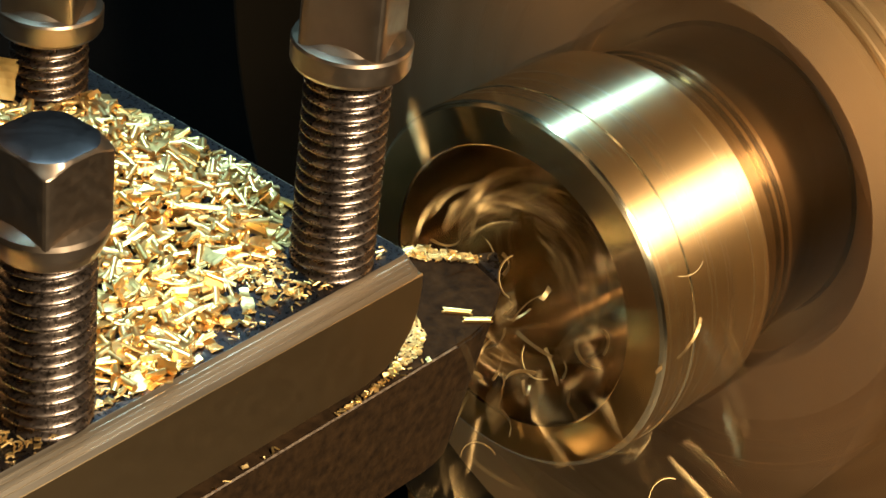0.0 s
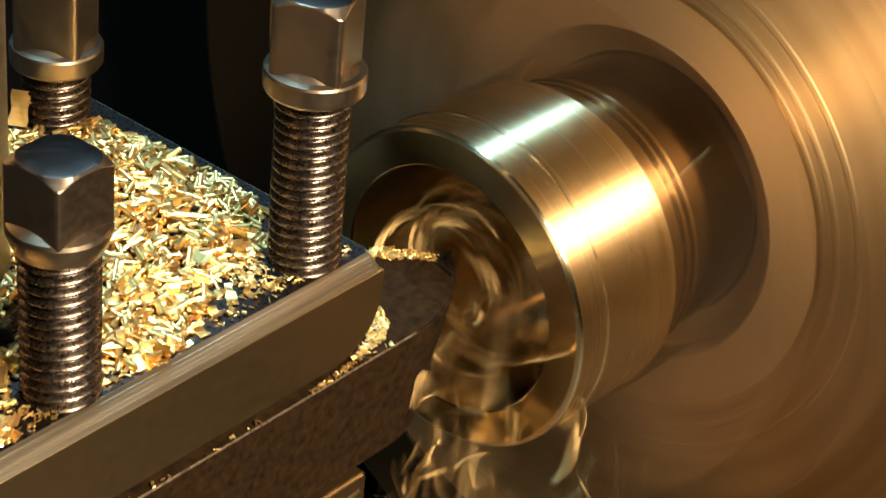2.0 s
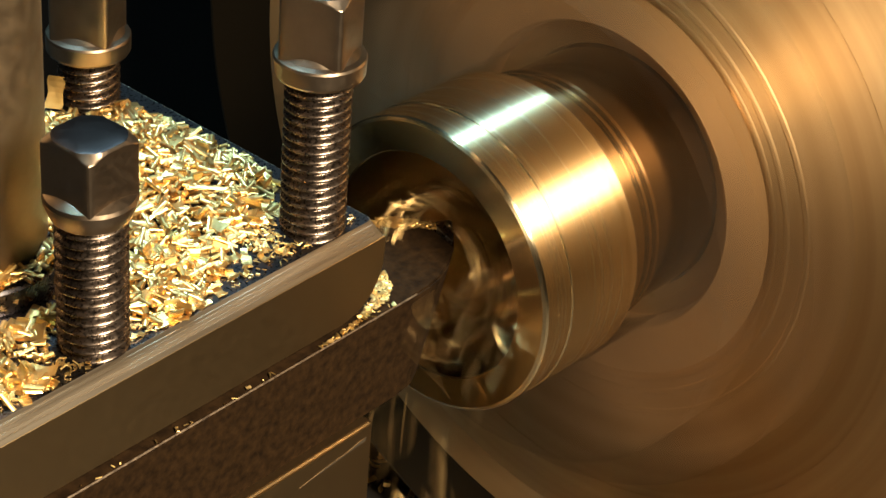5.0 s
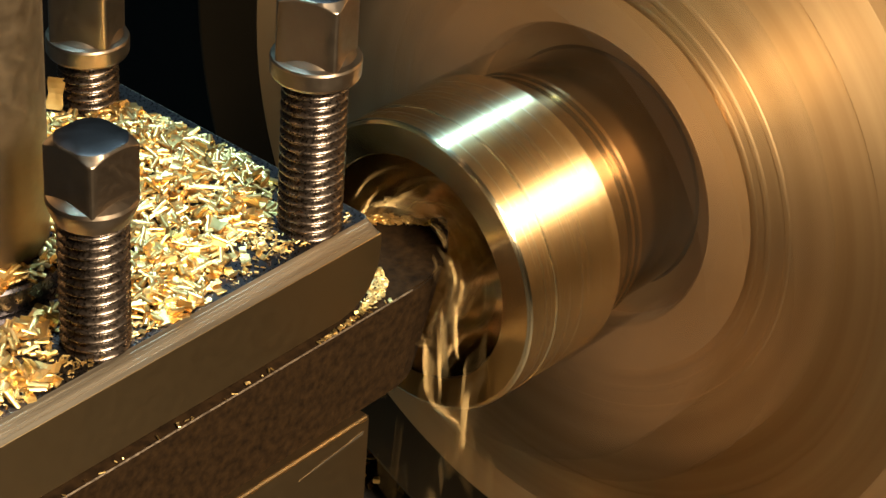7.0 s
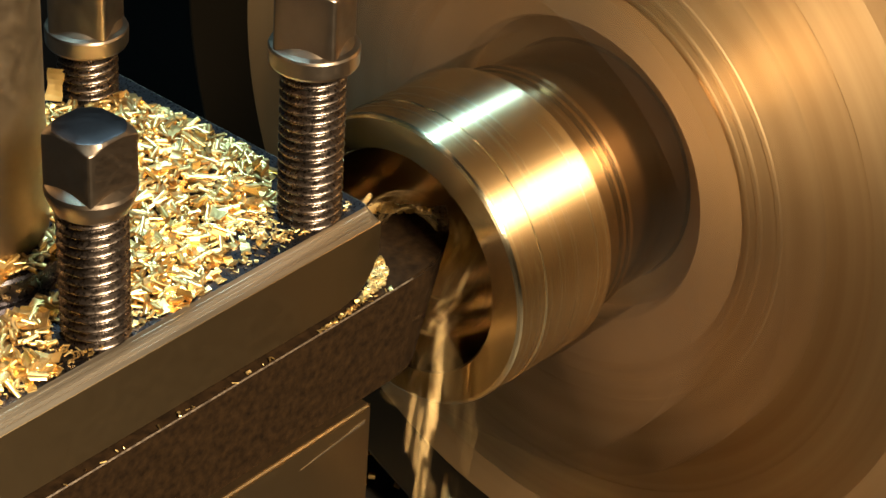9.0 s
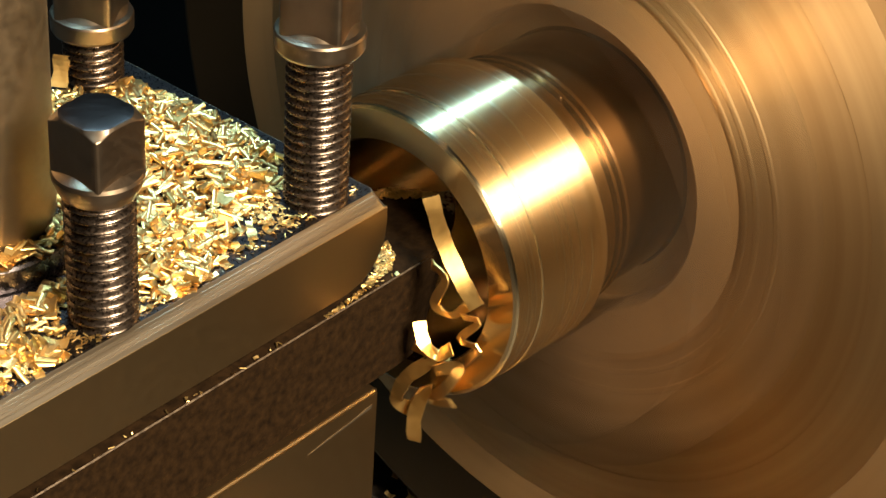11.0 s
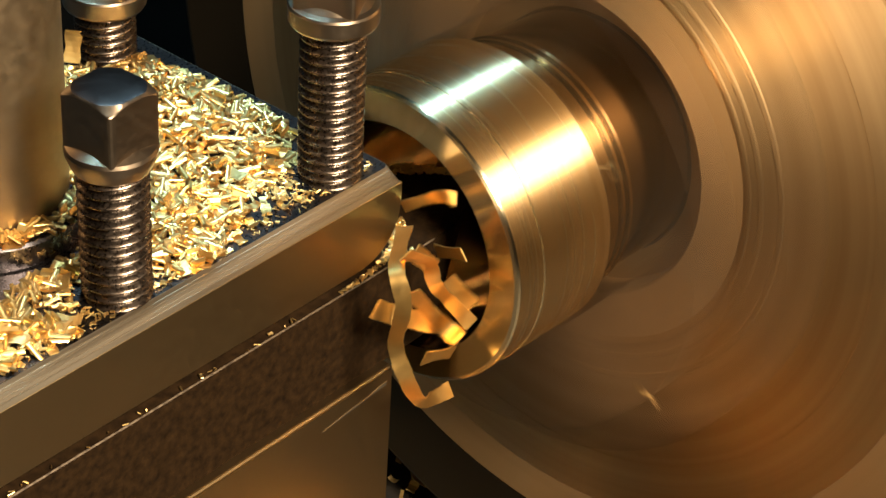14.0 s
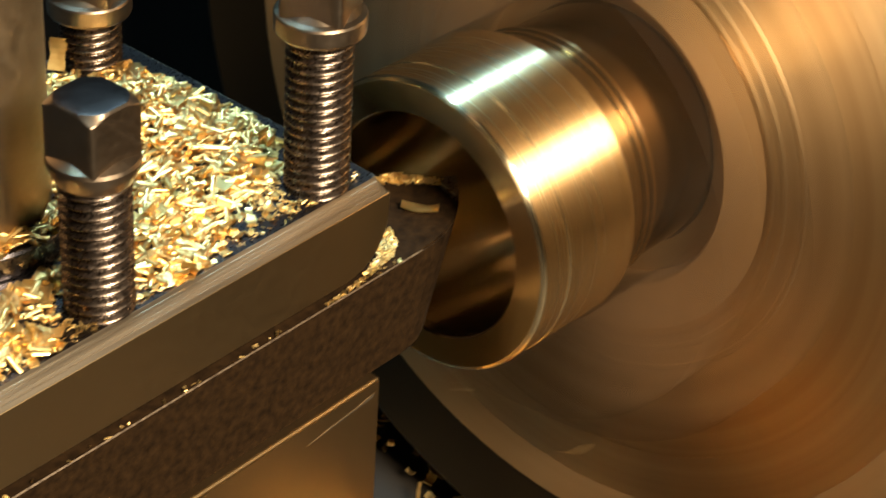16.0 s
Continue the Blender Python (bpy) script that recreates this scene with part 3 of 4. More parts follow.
def falling_swarf(count=300):
    """Long wavy strips that slide out of the bore and drop."""
    rng = random.Random(79)
    shapes = []
    for k in range(14):
        bunch = []
        for _ in range(rng.choice((3, 4))):
            sv, sf = wavy(rng, rng.uniform(5, 15), rng.uniform(0.5, 1.7), rng.uniform(0.3, 0.8))
            aside = Vector((rng.uniform(-1.5, 1.5), rng.uniform(-7.5, 7.5), rng.uniform(-12, 12))) / 1000
            lean = Matrix.Rotation(rng.uniform(-0.35, 0.35), 3, "X")
            bunch.append(mesh_of("strip", [lean @ p + aside for p in sv], sf, SWARF))
        shapes.append(bunch)
    for k in range(count):
        ob = tagged(new("falling_swarf"), "loose tangle of wavy golden brass strips dropping from the bore", "metal strip", "falling brass strips")
        for me in shapes[k % 14]:
            part("strip", me, ob)
        FALLING.append(ob)


def swarf_curls(count=260):
    """Thin arcs that whirl round in the bore; their length runs round the spindle."""
    rng = random.Random(78)
    shapes = []
    for k in range(12):
        arc, r = rng.uniform(0.2, 0.6), rng.uniform(11.0, 17.6)
        pts = []
        for i in range(6):
            a = arc * (i / 5 - 0.5)
            w = rng.uniform(-0.7, 0.7)
            pts.append((rng.uniform(-1.0, 1.0) + 3.0 * (i / 5 - 0.5), (r + w) * math.cos(a), (r + w) * math.sin(a)))
        v, f = strip(pts, rng.uniform(0.2, 0.75), 0.00004, rng.uniform(-0.8, 0.8))
        shapes.append(mesh_of("swarf_curl", v, f, SWARF))
    for k in range(count):
        CURLS.append(tagged(new("swarf_curl", shapes[k % 12]), "thin springy curl of brass swarf whirling in the bore", "metal curl", "whirling swarf curls"))


def strip(points, width, thick=0.00012, tilt=0.0):
    """A ribbon along a smooth curve through points, in millimetres, as verts and faces."""
    pts = [Vector(p) / 1000 for p in points]
    line = []
    for i in range(len(pts) - 1):
        p0, p1, p2, p3 = pts[max(0, i - 1)], pts[i], pts[i + 1], pts[min(len(pts) - 1, i + 2)]
        for s in range(8):
            u = s / 8
            line.append(0.5 * (2 * p1 + (p2 - p0) * u + (2 * p0 - 5 * p1 + 4 * p2 - p3) * u * u + (3 * p1 - p0 - 3 * p2 + p3) * u ** 3))
    line.append(pts[-1])
    verts, faces = [], []
    for i, p in enumerate(line):
        d = (line[min(i + 1, len(line) - 1)] - line[max(i - 1, 0)]).normalized()
        s = Matrix.Rotation(tilt + 0.25 * math.sin(i * 0.35), 3, d) @ d.cross(Vector((-0.65, -0.53, 0.55))).normalized()
        n = d.cross(s)
        w = width / 2000 * 1.2 * (1 + 0.05 * math.sin(i * 1.1) + 0.035 * math.sin(i * 2.9))
        for a in (-1, 1):
            for b in (-1, 1):
                verts.append(p + s * w * a + n * thick * b)
    for i in range(len(line) - 1):
        b = 4 * i
        for p, q in ((0, 1), (1, 3), (3, 2), (2, 0)):
            faces.append((b + p, b + q, b + 4 + q, b + 4 + p))
    e = 4 * (len(line) - 1)
    faces += [(0, 2, 3, 1), (e, e + 1, e + 3, e + 2)]
    return verts, faces


TOSSED = []


def tossed_chips():
    """Bent chips that the turning work throws up, each with the second at which it flies past and its place before the chuck, in millimetres."""
    rng = random.Random(21)
    flights = [(13.5, (5, -35.6, 32.9)), (13.5, (2, 6.9, 38.8)), (13, (5, -41.8, 20.4)), (14, (4, -36.6, 28.0)), (14, (6, -46.0, -7.6)), (14.5, (5, -42.2, 31.4)), (12.5, (5, -26.3, 46.7)), (0, (-4, 14.7, 17.7)), (0, (-3, 1.1, 26.2)), (0, (-6, -37.5, 15.1)), (0, (-8, -41.0, 6.0)), (0, (-14, 12.9, -16.5)), (0, (-14, 1.9, -21.1)), (0, (-14, -6.1, -1.7)), (2.5, (8, -41.4, 11.5)), (2.5, (8, -46.8, 9.5)), (2.5, (8, -52.4, 6.6)), (2.5, (8, -36.0, -5.8)), (2.5, (8, -47.6, -10.8)), (0.5, (-4, 16.4, 7.4)), (16, (-2, -11.7, -25.1)), (16, (8, -29.1, -33.3))]
    for when, spot in flights:
        v, f = chip_shape(rng, rng.uniform(3.0, 5.0) / 1000, rng.uniform(0.6, 1.1) / 1000, rng.choice((0.2, 0.35, 0.5)), thick=0.00005, twist=rng.uniform(-0.5, 0.5))
        TOSSED.append((when, spot, tagged(new("tossed_chip", mesh_of("tossed_chip", v, f, SWARF)), "bent thin brass chip thrown up beside the chuck", "metal chip", "tossed chips")))


tossed_chips()
flying_chips()
falling_swarf()
swarf_curls()


def ribbon(first, last, width, tilt, points):
    """A ribbon that hangs at the bore from first to last seconds; points run in from the face, across and up, in millimetres."""
    v, f = strip(points, width, tilt=tilt)
    ob = tagged(new("brass_ribbon", fix(mesh_of("brass_ribbon", v, f, RIBBON, True), 40)), "long crinkled golden brass ribbon hanging from the bore", "metal ribbon", "long brass ribbons")
    RIBBONS.append((first, last, ob))
    return ob


ribbon(11.91, 12.33, 2.0, 0, [(-14, -6.8, -10.7), (-14, -15.5, -4.6), (-4, -14.8, -7.7), (-3, -17.4, -4.6)])
ribbon(11.89, 12.32, 2.7, 0.3, [(-1, -13.2, 10.8), (-3, -16.1, 5.9), (-2, -14.5, -3.4)])
ribbon(11.90, 12.32, 1.0, 0.8, [(-4, -13.6, -11.3), (-12.4, -16.5, -2.0), (-11.6, -16.2, 1.5), (-5, -14.9, -0.1)])
ribbon(11.91, 12.31, 1.7, 0.4, [(-10.4, -15.1, -9.2), (-15, -17.8, -14.0), (-15, -17.7, -21.3), (-10.6, -17.4, -30.9)])
ribbon(11.90, 12.34, 1.7, 0.6, [(-3, -14.6, -24.1), (-3, -14.3, -31.9), (-3, -15.2, -42.3)])
ribbon(11.90, 12.34, 2.2, 0.1, [(-4, -19.2, -14.7), (-5, -21.7, -20.0)])
ribbon(11.89, 12.32, 2.5, 0.4, [(-6, -22.0, -22.1), (-5, -21.0, -37.4)])
ribbon(11.90, 12.34, 1.8, 0.2, [(-3, -8.0, 10.8), (-2, -10.9, 7.2)])
ribbon(12.37, 12.70, 2.1, 0.1, [(-4, -3.6, 8.5), (-15, -15.9, 14.0), (-14.2, -16.8, 8.8), (-3, -11.6, -5.3), (-4, -19.8, -4.7)])
ribbon(12.38, 12.69, 1.9, -0.2, [(-3, -13.8, 10.0), (-2, -17.3, 9.7), (-4, -20.8, 8.3), (-3, -19.8, 2.0), (-2, -17.2, -6.1)])
ribbon(12.36, 12.71, 2.2, 0.2, [(-15, -15.3, 4.2), (-10.5, -15.0, 0.0), (-3, -12.2, -6.6)])
ribbon(12.37, 12.68, 1.9, 0.15, [(-4, -14.0, -15.3), (-5, -17.6, -15.6), (-5, -22.7, -16.6), (-4, -25.2, -20.4), (-3, -24.6, -26.5), (-4, -24.1, -31.9), (-5, -20.8, -37.9)])
ribbon(12.37, 12.71, 1.5, 0.9, [(-4.6, -13.2, -13.8), (-10.8, -16.1, -13.5), (-8.4, -15.2, -19.2), (-3, -15.4, -27.1), (-4, -16.8, -32.8), (-4, -18.1, -39.2)])
ribbon(12.38, 12.72, 0.8, 0.9, [(-16, -9.6, -12.2), (-16, -14.4, -12.6), (-15.5, -19.2, -10.4), (-4, -14.2, -18.6)])
ribbon(12.36, 12.70, 1.1, 1, [(-4, -16.6, -6.7), (-3, -15.5, -12.2), (-4, -12.9, -14.2), (-7, -14.0, -7.6)])
ribbon(12.36, 12.71, 2.3, 0.2, [(-3, -3.1, 14.6), (-3, -8.3, 13.0), (-2, -12.5, 6.8)])
ribbon(12.72, 13.25, 2.2, 0.1, [(-4, -2.5, 16.0), (-4, -7.8, 13.2), (-5, -14.0, 11.8), (-4, -14.6, 7.5)])
ribbon(12.72, 13.24, 2.6, 0.2, [(-4, -4.5, 11.6), (-4, -7.7, 9.4), (-4, -11.3, 7.5)])
ribbon(12.73, 13.26, 2.3, -0.2, [(-4, -4.8, 5.9), (-10.2, -14.0, 8.8), (-3, -11.1, -2.4)])
ribbon(12.72, 13.25, 2.4, 0.1, [(-17, -16.0, 13.7), (-13.6, -16.4, 6.0), (-5, -14.9, -3.5), (-4, -20.0, -4.8)])
ribbon(12.71, 13.25, 2.1, -0.2, [(-6.2, -12.7, 7.3), (-4, -14.6, 8.1), (-3, -17.1, 5.9), (-3, -19.6, 2.0), (-3, -18.8, -3.8)])
ribbon(12.73, 13.23, 1.8, 0.5, [(-4, -12.5, 0.3), (-4, -15.6, 3.0)])
ribbon(12.72, 13.26, 2.2, 0.3, [(-15, -16.0, 4.2), (-9.4, -14.6, -1.7), (-5, -13.9, -5.8)])
ribbon(12.72, 13.23, 1.2, 0.9, [(-2, -10.6, -11.2), (-7.4, -13.2, -8.6), (-1.6, -10.2, -15.7), (-2, -14.3, -13.1), (-2, -16.2, -9.8)])
ribbon(12.73, 13.22, 1.8, 0.2, [(-5, -15.8, -18.5), (-4, -18.2, -21.1), (-4, -21.1, -24.0), (-3, -20.0, -31.0), (-4, -17.3, -36.9), (-11.5, -18.0, -36.1)])
ribbon(12.71, 13.25, 1.0, 0.7, [(-8.4, -14.9, -19.7), (-9.6, -15.6, -21.5), (-3, -13.4, -29.4), (-3, -17.4, -29.1), (-3, -20.6, -32.8), (-3, -24.4, -34.5)])
ribbon(12.73, 13.22, 1.2, 0.8, [(-15, -11.7, -16.7), (-16, -17.2, -14.3), (-4.5, -13.0, -21.8), (-3, -16.9, -16.5), (-2, -17.4, -11.9)])
ribbon(13.25, 13.69, 2.7, 0, [(-4, -4.0, 12.4), (-3, -4.1, 3.2), (-16.4, -18.4, 8.0), (-4, -13.1, -6.5), (-5, -21.0, -5.1)])
ribbon(13.27, 13.66, 2.7, 0.15, [(-2, -6.1, 6.9), (-3, -13.0, 5.8), (-3, -16.8, 1.4), (-4, -19.7, -3.1)])
ribbon(13.27, 13.67, 2.0, 0.3, [(-3, -3.2, 14.7), (-2, -6.8, 14.3), (-4, -13.6, 16.4)])
ribbon(13.26, 13.68, 2.5, -0.4, [(-1, -3.9, 10.5), (-2, -11.0, 11.2)])
ribbon(13.26, 13.68, 2.3, -0.2, [(-4, -4.9, 6.0), (-11.8, -15.3, 9.9), (-3, -11.5, -3.0)])
ribbon(13.25, 13.66, 2.0, 0.5, [(-6, -13.7, 11.7), (-5, -17.4, 11.0)])
ribbon(13.25, 13.56, 2.7, 0.1, [(-16, -17.0, -2.3), (-9.4, -15.1, -7.2), (-6, -16.3, -8.7)])
ribbon(13.27, 13.57, 1.5, 0.8, [(-3, -11.7, -12.8), (-4, -15.4, -14.9), (-5.6, -14.3, -19.4)])
ribbon(13.25, 13.58, 3.0, 0.3, [(-5, -14.0, -19.5), (-5, -20.6, -17.9)])
ribbon(13.25, 13.56, 2.7, 0.3, [(-3, -12.6, -21.9), (-11.4, -16.6, -20.8), (-14.8, -18.9, -21.2), (-4.6, -14.5, -36.0), (-3, -19.9, -38.2), (-3, -27.4, -36.4)])
ribbon(13.26, 13.56, 1.8, 0.9, [(-3, -12.9, -27.4), (-4, -18.6, -24.9)])
ribbon(13.25, 13.57, 2.0, 0.7, [(-8.6, -14.2, -12.3), (-7.8, -14.4, -15.7)])
ribbon(13.71, 14.25, 2.1, 0.2, [(-6, -7.5, 9.7), (-17, -16.3, 13.0), (-18, -18.7, 7.7), (-18, -17.1, -0.4), (-18, -19.1, -5.7), (-13, -17.7, -14.6), (-6, -17.4, -16.8)])
ribbon(13.72, 14.24, 2.6, -0.3, [(-16, -11.7, 0.2), (-15, -16.3, 0.5), (-2, -11.0, -10.4)])
ribbon(13.72, 14.24, 2.3, 0.2, [(-14.6, -17.7, 5.4), (-4, -13.6, -7.6), (-3, -16.7, -9.9)])
ribbon(13.71, 14.22, 2.0, 0.3, [(-17, -18.2, 15.9), (-7.2, -13.9, 7.1), (-6, -14.3, 2.6), (-6, -17.4, 1.0), (-6, -22.2, -0.9)])
ribbon(13.72, 14.24, 2.7, -0.1, [(-1, -11.9, -2.2), (-3, -19.0, -2.6)])
ribbon(13.72, 14.25, 2.0, 0.5, [(-12.6, -16.6, -6.5), (-4, -15.3, -11.0)])
ribbon(13.73, 14.24, 1.6, 0.4, [(-4, -4.9, 9.6), (-4, -12.1, 14.7), (-5, -16.5, 16.7)])
ribbon(13.73, 14.24, 2.3, -0.3, [(-11.6, -14.7, 9.4), (-4, -12.0, 1.7)])
ribbon(13.71, 14.24, 2.0, 0.6, [(-1, -10.0, 1.1), (-3, -17.2, 4.7)])
ribbon(14.34, 14.64, 2.2, 0.1, [(-4, -10.9, 15.6), (-6, -15.6, 10.6), (-4, -15.2, -1.2)])
ribbon(14.33, 14.65, 1.4, 0.8, [(-4, -12.1, -5.3), (-5, -17.2, -0.7), (-5, -19.4, -2.5), (-4, -16.2, -9.1), (-5, -13.9, -6.8)])
ribbon(14.34, 14.65, 2.1, 0.1, [(-3, -16.6, -13.9), (-3, -20.4, -18.5), (-5, -26.9, -20.9)])
ribbon(14.34, 14.66, 1.8, -0.1, [(-4, -14.5, -18.6), (-3, -15.6, -22.9), (-3, -16.1, -29.6)])
ribbon(14.34, 14.68, 1.8, 0.4, [(-5, -22.7, -8.3), (-4, -16.6, -16.9)])
ribbon(14.32, 14.66, 2.0, 0.5, [(-4, -5.2, -20.3), (-6, -10.1, -20.2), (-4, -12.7, -20.5)])
ribbon(14.34, 14.64, 2.9, 0.4, [(-3, -7.9, -30.4), (-3, -6.6, -38.4), (-3, -6.8, -49.5)])
ribbon(14.34, 14.65, 3.8, 0.1, [(-3, -13.2, -30.8), (-3, -16.8, -35.8), (-3, -22.2, -40.3)])
ribbon(14.33, 14.67, 1.4, 0.9, [(-2, -12.4, -13.4), (-3, -15.3, -14.6), (-3, -12.4, -19.4), (-3, -8.3, -20.8), (-1, -7.5, -17.8)])
ribbon(14.32, 14.67, 2.5, -0.4, [(-3, -9.1, -23.8), (-4, -13.5, -24.2), (-5, -9.8, -29.6)])
ribbon(10.3, 10.74, 1.6, 0.6, [(-3, -14.7, -0.8), (-5, -20.9, 0.2), (-4, -16.0, -5.6), (-6, -22.6, -3.5), (-2, -14.1, -12.1), (-3, -19.4, -11.1), (-5, -17.6, -13.1)])
ribbon(10.28, 10.7, 1.3, 1, [(-3, -16.9, -5.7), (-5, -15.9, -7.4), (-4, -19.2, -8.3), (-6, -18.7, -4.3), (-2, -19.5, -4.8)])
ribbon(10.82, 11.37, 1.7, 0.5, [(-3, -15.6, -11.5), (-5, -14.2, -12.6), (-4, -17.9, -10.6), (-6, -17.3, -13.7), (-2, -11.6, -21.4), (-3, -16.3, -19.3)])
ribbon(10.8, 11.36, 1.3, 0.9, [(-3, -16.1, -2.5), (-5, -21.2, -0.4), (-4, -16.8, -5.9), (-6, -22.2, -4.2), (-2, -16.2, -11.7)])
ribbon(11.42, 11.88, 1.6, 0.5, [(-3, -13.9, -7.5), (-5, -20.4, -4.0), (-4, -15.9, -10.0), (-6, -22.2, -6.8), (-2, -13.0, -15.7), (-3, -16.6, -9.3)])
ribbon(11.44, 11.87, 1.3, 1, [(-3, -15.6, 3.2), (-5, -20.3, 4.5), (-4, -16.4, -1.3), (-6, -21.4, -0.3), (-2, -14.9, -7.4)])
ribbon(10.15, 10.66, 2.6, 0.1, [(-5.0, -4.8, -20.9), (-5.0, -4.0, -27.6), (-5.0, -5.3, -33.1), (-6.0, -7.4, -37.7)])
ribbon(10.18, 10.72, 2.6, -0.3, [(-4.0, -8.2, -14.1), (-4.0, -8.0, -23.0), (-5.0, -8.5, -31.2), (-5.0, -10.1, -40.7)])
ribbon(10.2, 10.7, 1.7, 1.0, [(-3.0, -15.8, -9.4), (-3.0, -16.9, -13.0), (-4.0, -17.9, -16.8)])
ribbon(10.16, 10.74, 2.4, 0.5, [(-4.0, -12.3, -20.6), (-4.0, -13.4, -27.2), (-4.0, -16.1, -31.8), (-4.0, -19.4, -35.3)])
ribbon(10.21, 10.69, 1.4, 1.2, [(-1.0, -12.1, 13.0), (-1.0, -15.2, 9.0), (-2.0, -18.8, 4.2), (-3.0, -20.4, -3.7)])
ribbon(11.66, 11.90, 2.2, 0.0, [(-6.0, 0.1, -19.6), (-6.0, -8.1, -13.5), (-5.0, -14.4, -8.9), (-4.0, -18.9, -4.4), (-3.0, -16.8, -3.4)])
ribbon(11.42, 11.88, 2.6, 0.5, [(-4.0, -8.5, -17.0), (-5.0, -8.3, -23.2), (-5.0, -8.4, -29.9), (-5.0, -11.9, -36.9)])
ribbon(11.46, 11.89, 2.4, 1.0, [(-4.0, -14.9, -24.3), (-4.0, -14.3, -32.6), (-5.0, -16.0, -38.8)])
ribbon(11.63, 11.86, 2.4, 0.1, [(-1.0, -14.1, 10.6), (-2.0, -15.7, 4.8), (-3.0, -16.0, -1.7)])
ribbon(11.43, 11.87, 2.2, -0.2, [(-3.0, -18.4, -16.3), (-4.0, -20.8, -20.9), (-4.0, -20.9, -28.7), (-5.0, -21.7, -35.2)])
ribbon(10.8, 11.37, 2.0, 0.3, [(-3.0, -7.9, -12.6), (-4.0, -12.3, -12.8), (-5.0, -8.4, -18.3), (-4.0, -6.0, -24.6), (-3.0, -8.8, -25.2), (-3.0, -11.0, -19.9), (-4.0, -10.0, -25.6), (-4.0, -10.4, -30.7)])
ribbon(10.79, 11.38, 2.2, 0.1, [(-1.0, -6.8, 14.7), (-2.0, -10.8, 9.3), (-3.0, -15.7, 5.2), (-3.0, -19.6, 1.6)])
ribbon(10.83, 11.35, 1.6, 0.9, [(-3.0, -10.3, 4.2), (-4.0, -14.1, 3.5), (-4.0, -12.2, -1.9), (-3.0, -15.0, -3.1), (-3.0, -18.2, 0.3)])
ribbon(10.81, 11.36, 1.8, -0.4, [(-3.0, -8.3, -7.7), (-4.0, -10.6, -10.4), (-3.0, -12.6, -12.0), (-3.0, -15.5, -9.4)])
ribbon(14.86, 15.62, 1.8, 0.4, [(-2.0, -8.6, -9.0), (-3.0, -11.6, -8.2), (-3.0, -10.2, -11.5), (-2.0, -12.2, -10.0), (-2.0, -12.7, -11.8), (-3.0, -10.1, -14.0)])
ribbon(14.85, 15.6, 1.5, 0.9, [(-4.0, -6.9, -16.0), (-4.0, -9.9, -15.3), (-3.0, -11.9, -13.9)])


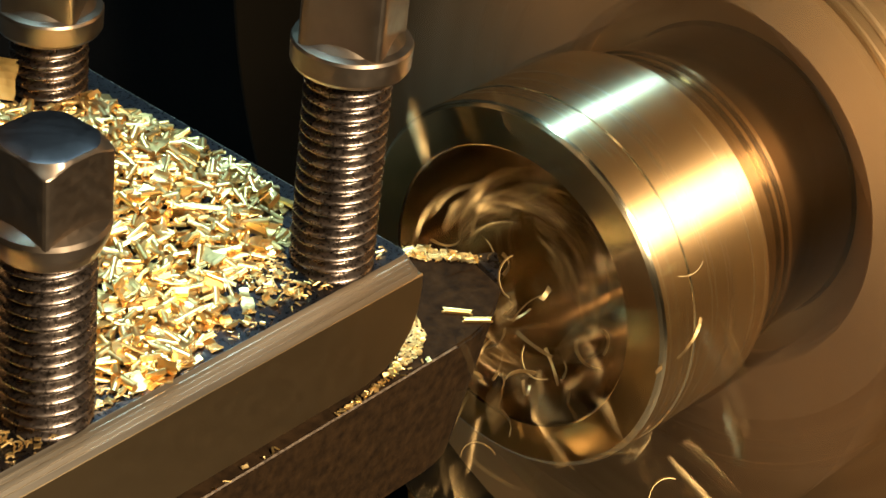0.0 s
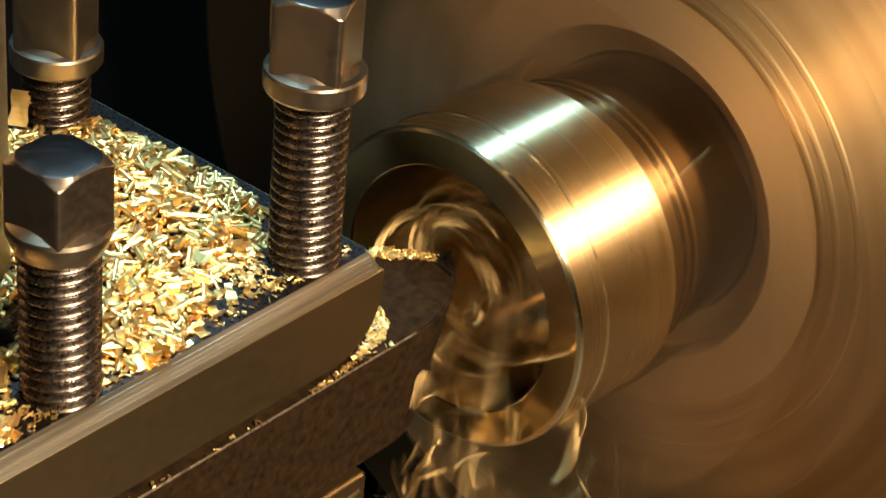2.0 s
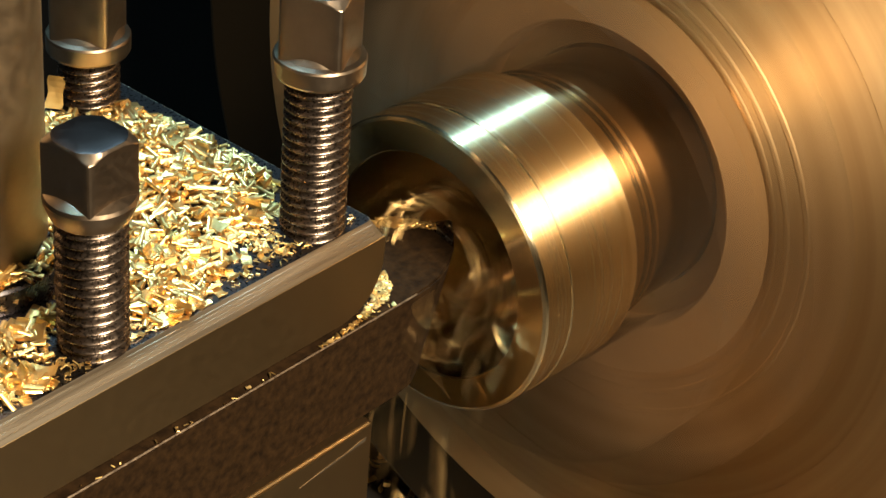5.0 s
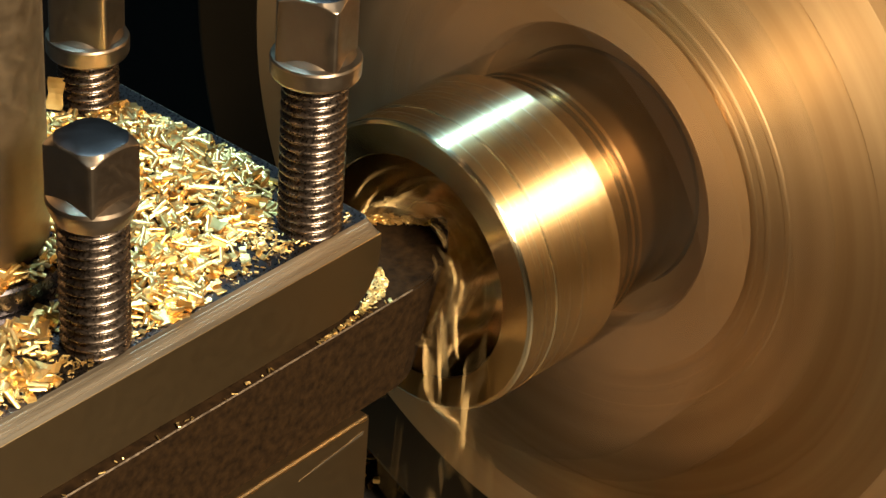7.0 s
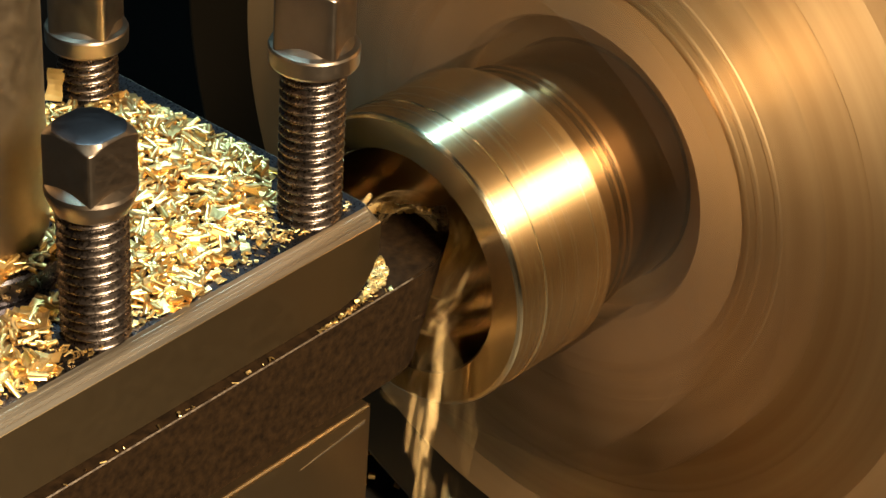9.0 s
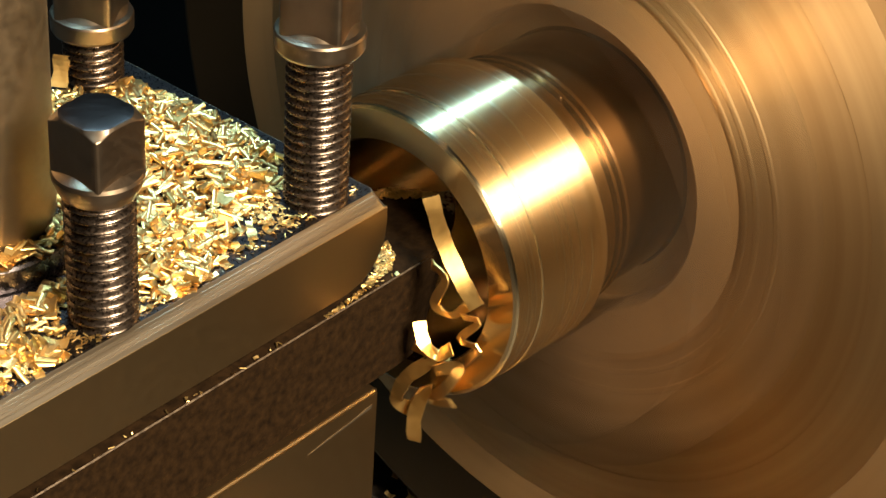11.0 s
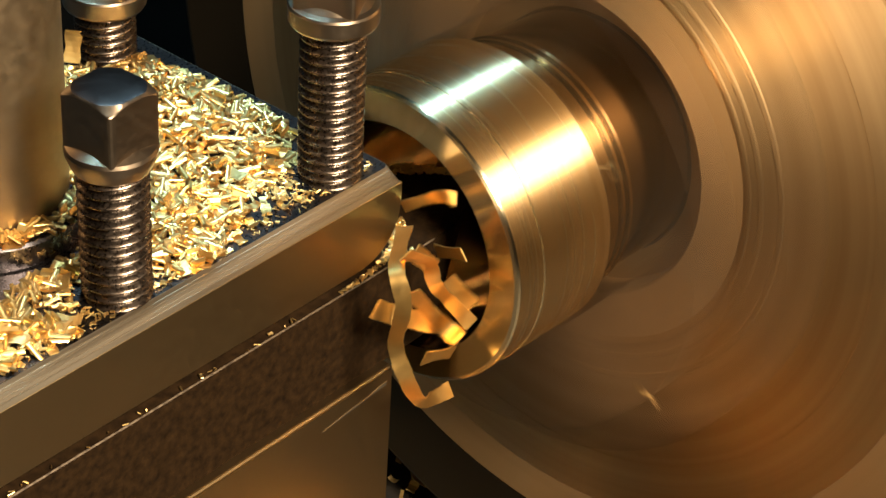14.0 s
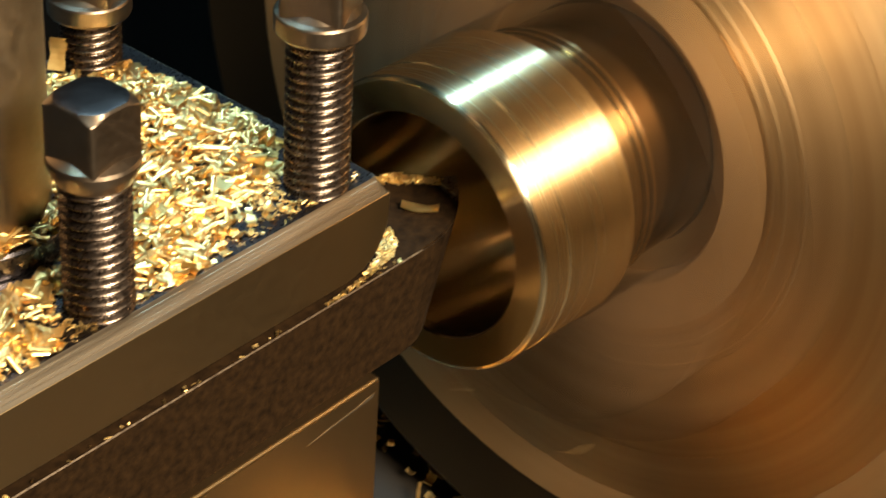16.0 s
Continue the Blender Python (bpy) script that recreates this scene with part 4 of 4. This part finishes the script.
# ---- movement ----
def motions():
    steps = [k / FPS for k in range(0, 481, 6)] + [16.0]
    steps = sorted(set(round(s, 4) for s in steps))
    for ob in CARRIED:
        rest = ob.matrix_basis.copy()
        walk(ob, [(t, Matrix.Translation(AXIS * feed(t)) @ rest) for t in steps])
    for ob in (WORK, CHUCKED):
        walk(ob, [(k / FPS, HOME @ Matrix.Rotation(radians(88 * k), 4, "X")) for k in range(481)])
    rng = random.Random(9)
    bottom = -0.118
    # two rolled chips lie on the tool until they slide off; a bent strip lands there later
    for k, ob in enumerate(ON_TOOL):
        rest = ob.matrix_basis.copy()
        off = 0.85 + 0.15 * k
        rows = [(t, Matrix.Translation(AXIS * feed(t)) @ rest) for t in steps if t < off]
        for j in range(1, 8):
            t = off + j / FPS
            rows.append((t, Matrix.Translation(AXIS * feed(t) + Vector((0.0035 * j, -0.004 * j, max(-0.1, -0.0022 * j * j + 0.002 * j)))) @ rest))
        walk(ob, clean(rows + [(16.0, rows[-1][1])]))
    rest = LANDED.matrix_basis.copy()
    rows = [(0.0, HOME @ pose(0.046, 0, 0)), (14.55, HOME @ pose(0.046, 0, 0)), (14.6, Matrix.Translation(AXIS * feed(14.6) + Vector((0.006, 0, 0.004))) @ rest)]
    rows += [(t, Matrix.Translation(AXIS * feed(t)) @ rest) for t in steps if t > 14.65]
    walk(LANDED, clean(rows))
    # thrown chips: a wide spray in the first seconds, then a thin one
    for k, ob in enumerate(FLYING):
        start = -0.35 + 4.25 * (k / 240) ** 1.5 if k < 240 else 4.0 + 6.0 * (k - 240) / 50
        wide = start < 3.2 and rng.random() < 0.85
        a = radians(rng.uniform(150, 330))
        r = rng.uniform(11, 17.5) / 1000
        spot = Vector((-0.001, r * math.cos(a), r * math.sin(a)))
        if wide:
            go = Vector((rng.uniform(-0.14, 0.02), rng.uniform(-0.28, 0.10), rng.uniform(-0.16, 0.10)))
        else:
            go = Vector((-rng.uniform(0.01, 0.06), rng.uniform(-0.10, 0.06), rng.uniform(-0.12, 0.06)))
        spin = [rng.uniform(-1300, 1300), rng.uniform(-700, 700), rng.uniform(-700, 700)]
        throw(ob, start, spot, go, spin, 0.45, rng)
    # strips that slide down in a stream
    for k, ob in enumerate(FALLING):
        u = (k + rng.random()) / len(FALLING)
        start = 0.7 + 3.65 * (u / 0.5) ** 0.8 if u < 0.5 else 4.35 + 5.8 * (u - 0.5) / 0.5
        a = radians(rng.uniform(205, 275))
        r = rng.uniform(13, 17) / 1000
        spot = Vector((-rng.uniform(0.0008, 0.004), r * math.cos(a), r * math.sin(a)))
        go = Vector((-rng.uniform(0.0, 0.03), rng.uniform(-0.075, 0.02) * (1.3 if start < 4 else 0.8), -rng.uniform(0.16, 0.36)))
        spin = [rng.uniform(-60, 60), rng.uniform(-60, 60), rng.uniform(-200, 200)]
        throw(ob, start, spot, go, spin, 0.9, rng)
    # curls that whirl with the work and drop out in the end
    for k, ob in enumerate(CURLS):
        first, stay = (0.0, rng.uniform(0.4, 4.0)) if k < 44 else (rng.uniform(0.2, 8.6), rng.uniform(0.6, 2.4))
        pace, a, deep = rng.uniform(650, 1500), rng.uniform(0, 360), rng.uniform(-0.001, 0.009)
        rows = [(0.0, HOME @ pose(0.045, 0, 0)), (first - 0.05, HOME @ pose(0.045, 0, 0))] if first > 0.1 else []
        n = int(min(stay, 10.1 - first) * FPS)
        wob, small = rng.uniform(0, 6), rng.uniform(0.72, 1.0)
        for j in range(n):
            t = first + j / FPS
            x = deep + 0.002 * math.sin(3 * t + wob)
            inward = -0.0022 * (1 + math.sin(7 * t + wob)) * small
            rows.append((t, HOME @ Matrix.Rotation(radians(a + pace * j / FPS), 4, "X") @ Matrix.Translation((x, inward, 0))))
        out = rows[-1][1]
        for j in range(1, 5):
            m = out.copy()
            m.translation = out.translation + Vector((-0.004 * j, -0.002 * j, max(bottom - out.translation.z, -0.006 * j * j)))
            rows.append((t + j / FPS, m))
        m = out.copy()
        m.translation = Vector((out.translation.x - 0.02, out.translation.y - 0.01, bottom))
        rows += [(t + 6 / FPS, m), (16.0, m)]
        walk(ob, clean(rows))
    for when, (x, y, z), ob in TOSSED:
        turn = [rng.uniform(-90, 90) for _ in range(3)]
        rate = [rng.uniform(-900, 900) for _ in range(3)]
        rows = [(0.0, HOME @ pose(0.045, 0, 0)), (max(0.0, when - 0.2), HOME @ pose(0.045, 0, 0))] if when > 0.25 else []
        for j in range(-3, 14):
            age = j / FPS
            if not 0 <= when + age <= 16:
                continue
            drop = max(-118 - z, -9000 * age * age * 0.5 - 60 * age)
            m = HOME @ pose(x / 1000, (y - 120 * age) / 1000, (z + drop) / 1000, *[b + w * age for b, w in zip(turn, rate)])
            rows.append((when + age, m))
        walk(ob, clean([(0.0, rows[0][1])] + rows + [(16.0, rows[-1][1])]))
    for a, b, ob in RIBBONS:
        r = random.Random(a * 7 + b)
        hidden = HOME @ pose(0.080, 0.0, 0.0, 0, 0, 0)
        rows = [(0.0, hidden), (a - 0.0334, hidden)]
        t = a
        while t < b:
            rows.append((t, HOME @ pose(r.gauss(0, 0.0003), r.gauss(0, 0.0005), r.gauss(0, 0.0005), r.gauss(0, 2), r.gauss(0, 1.5), r.gauss(0, 1.5))))
            t += 0.1
        rows += [(b + 0.03, HOME @ pose(-0.002, -0.003, -0.01, -12, 5, 0)), (b + 0.13, HOME @ pose(-0.005, -0.004, -0.035, -40, 20, 10)), (b + 0.25, HOME @ pose(-0.006, -0.006, -0.086, -60, 30, 20)), (16.0, HOME @ pose(-0.006, -0.006, -0.086, -60, 30, 20))]
        walk(ob, clean(rows))


def throw(ob, start, spot, go, spin, pull, rng):
    """Lets a chip leave spot, in the space of the spindle, at start seconds; it waits deep in the stub before."""
    wait = HOME @ pose(0.046, rng.uniform(-0.004, 0.004), rng.uniform(-0.004, 0.004))
    rows = [(0.0, wait), (start - 0.07, wait)] if start > 0.1 else []
    m = wait
    turn = [rng.uniform(-25, 25) for _ in range(3)]
    for j in range(45):
        age = j / FPS
        p = spot + go * age + Vector((0, 0, -pull * age * age))
        if j == 0:
            p = p + Vector((0.003, 0, 0.001))
        m = HOME @ Matrix.Translation(p) @ Euler([radians(b + w * age) for b, w in zip(turn, spin)]).to_matrix().to_4x4()
        done = m.translation.z < -0.118
        if done:
            m.translation.z = -0.118
        if 0 <= start + age <= 16:
            rows.append((start + age, m))
        if done:
            break
    if not rows or rows[0][0] > 0.02:
        rows.insert(0, (0.0, rows[0][1] if rows else m))
    rows.append((16.0, m))
    walk(ob, clean(rows))


def clean(rows):
    """In time order, one row for each frame."""
    out = {}
    for t, m in rows:
        out[frame(t)] = (t, m)
    return [out[k] for k in sorted(out)]


motions()
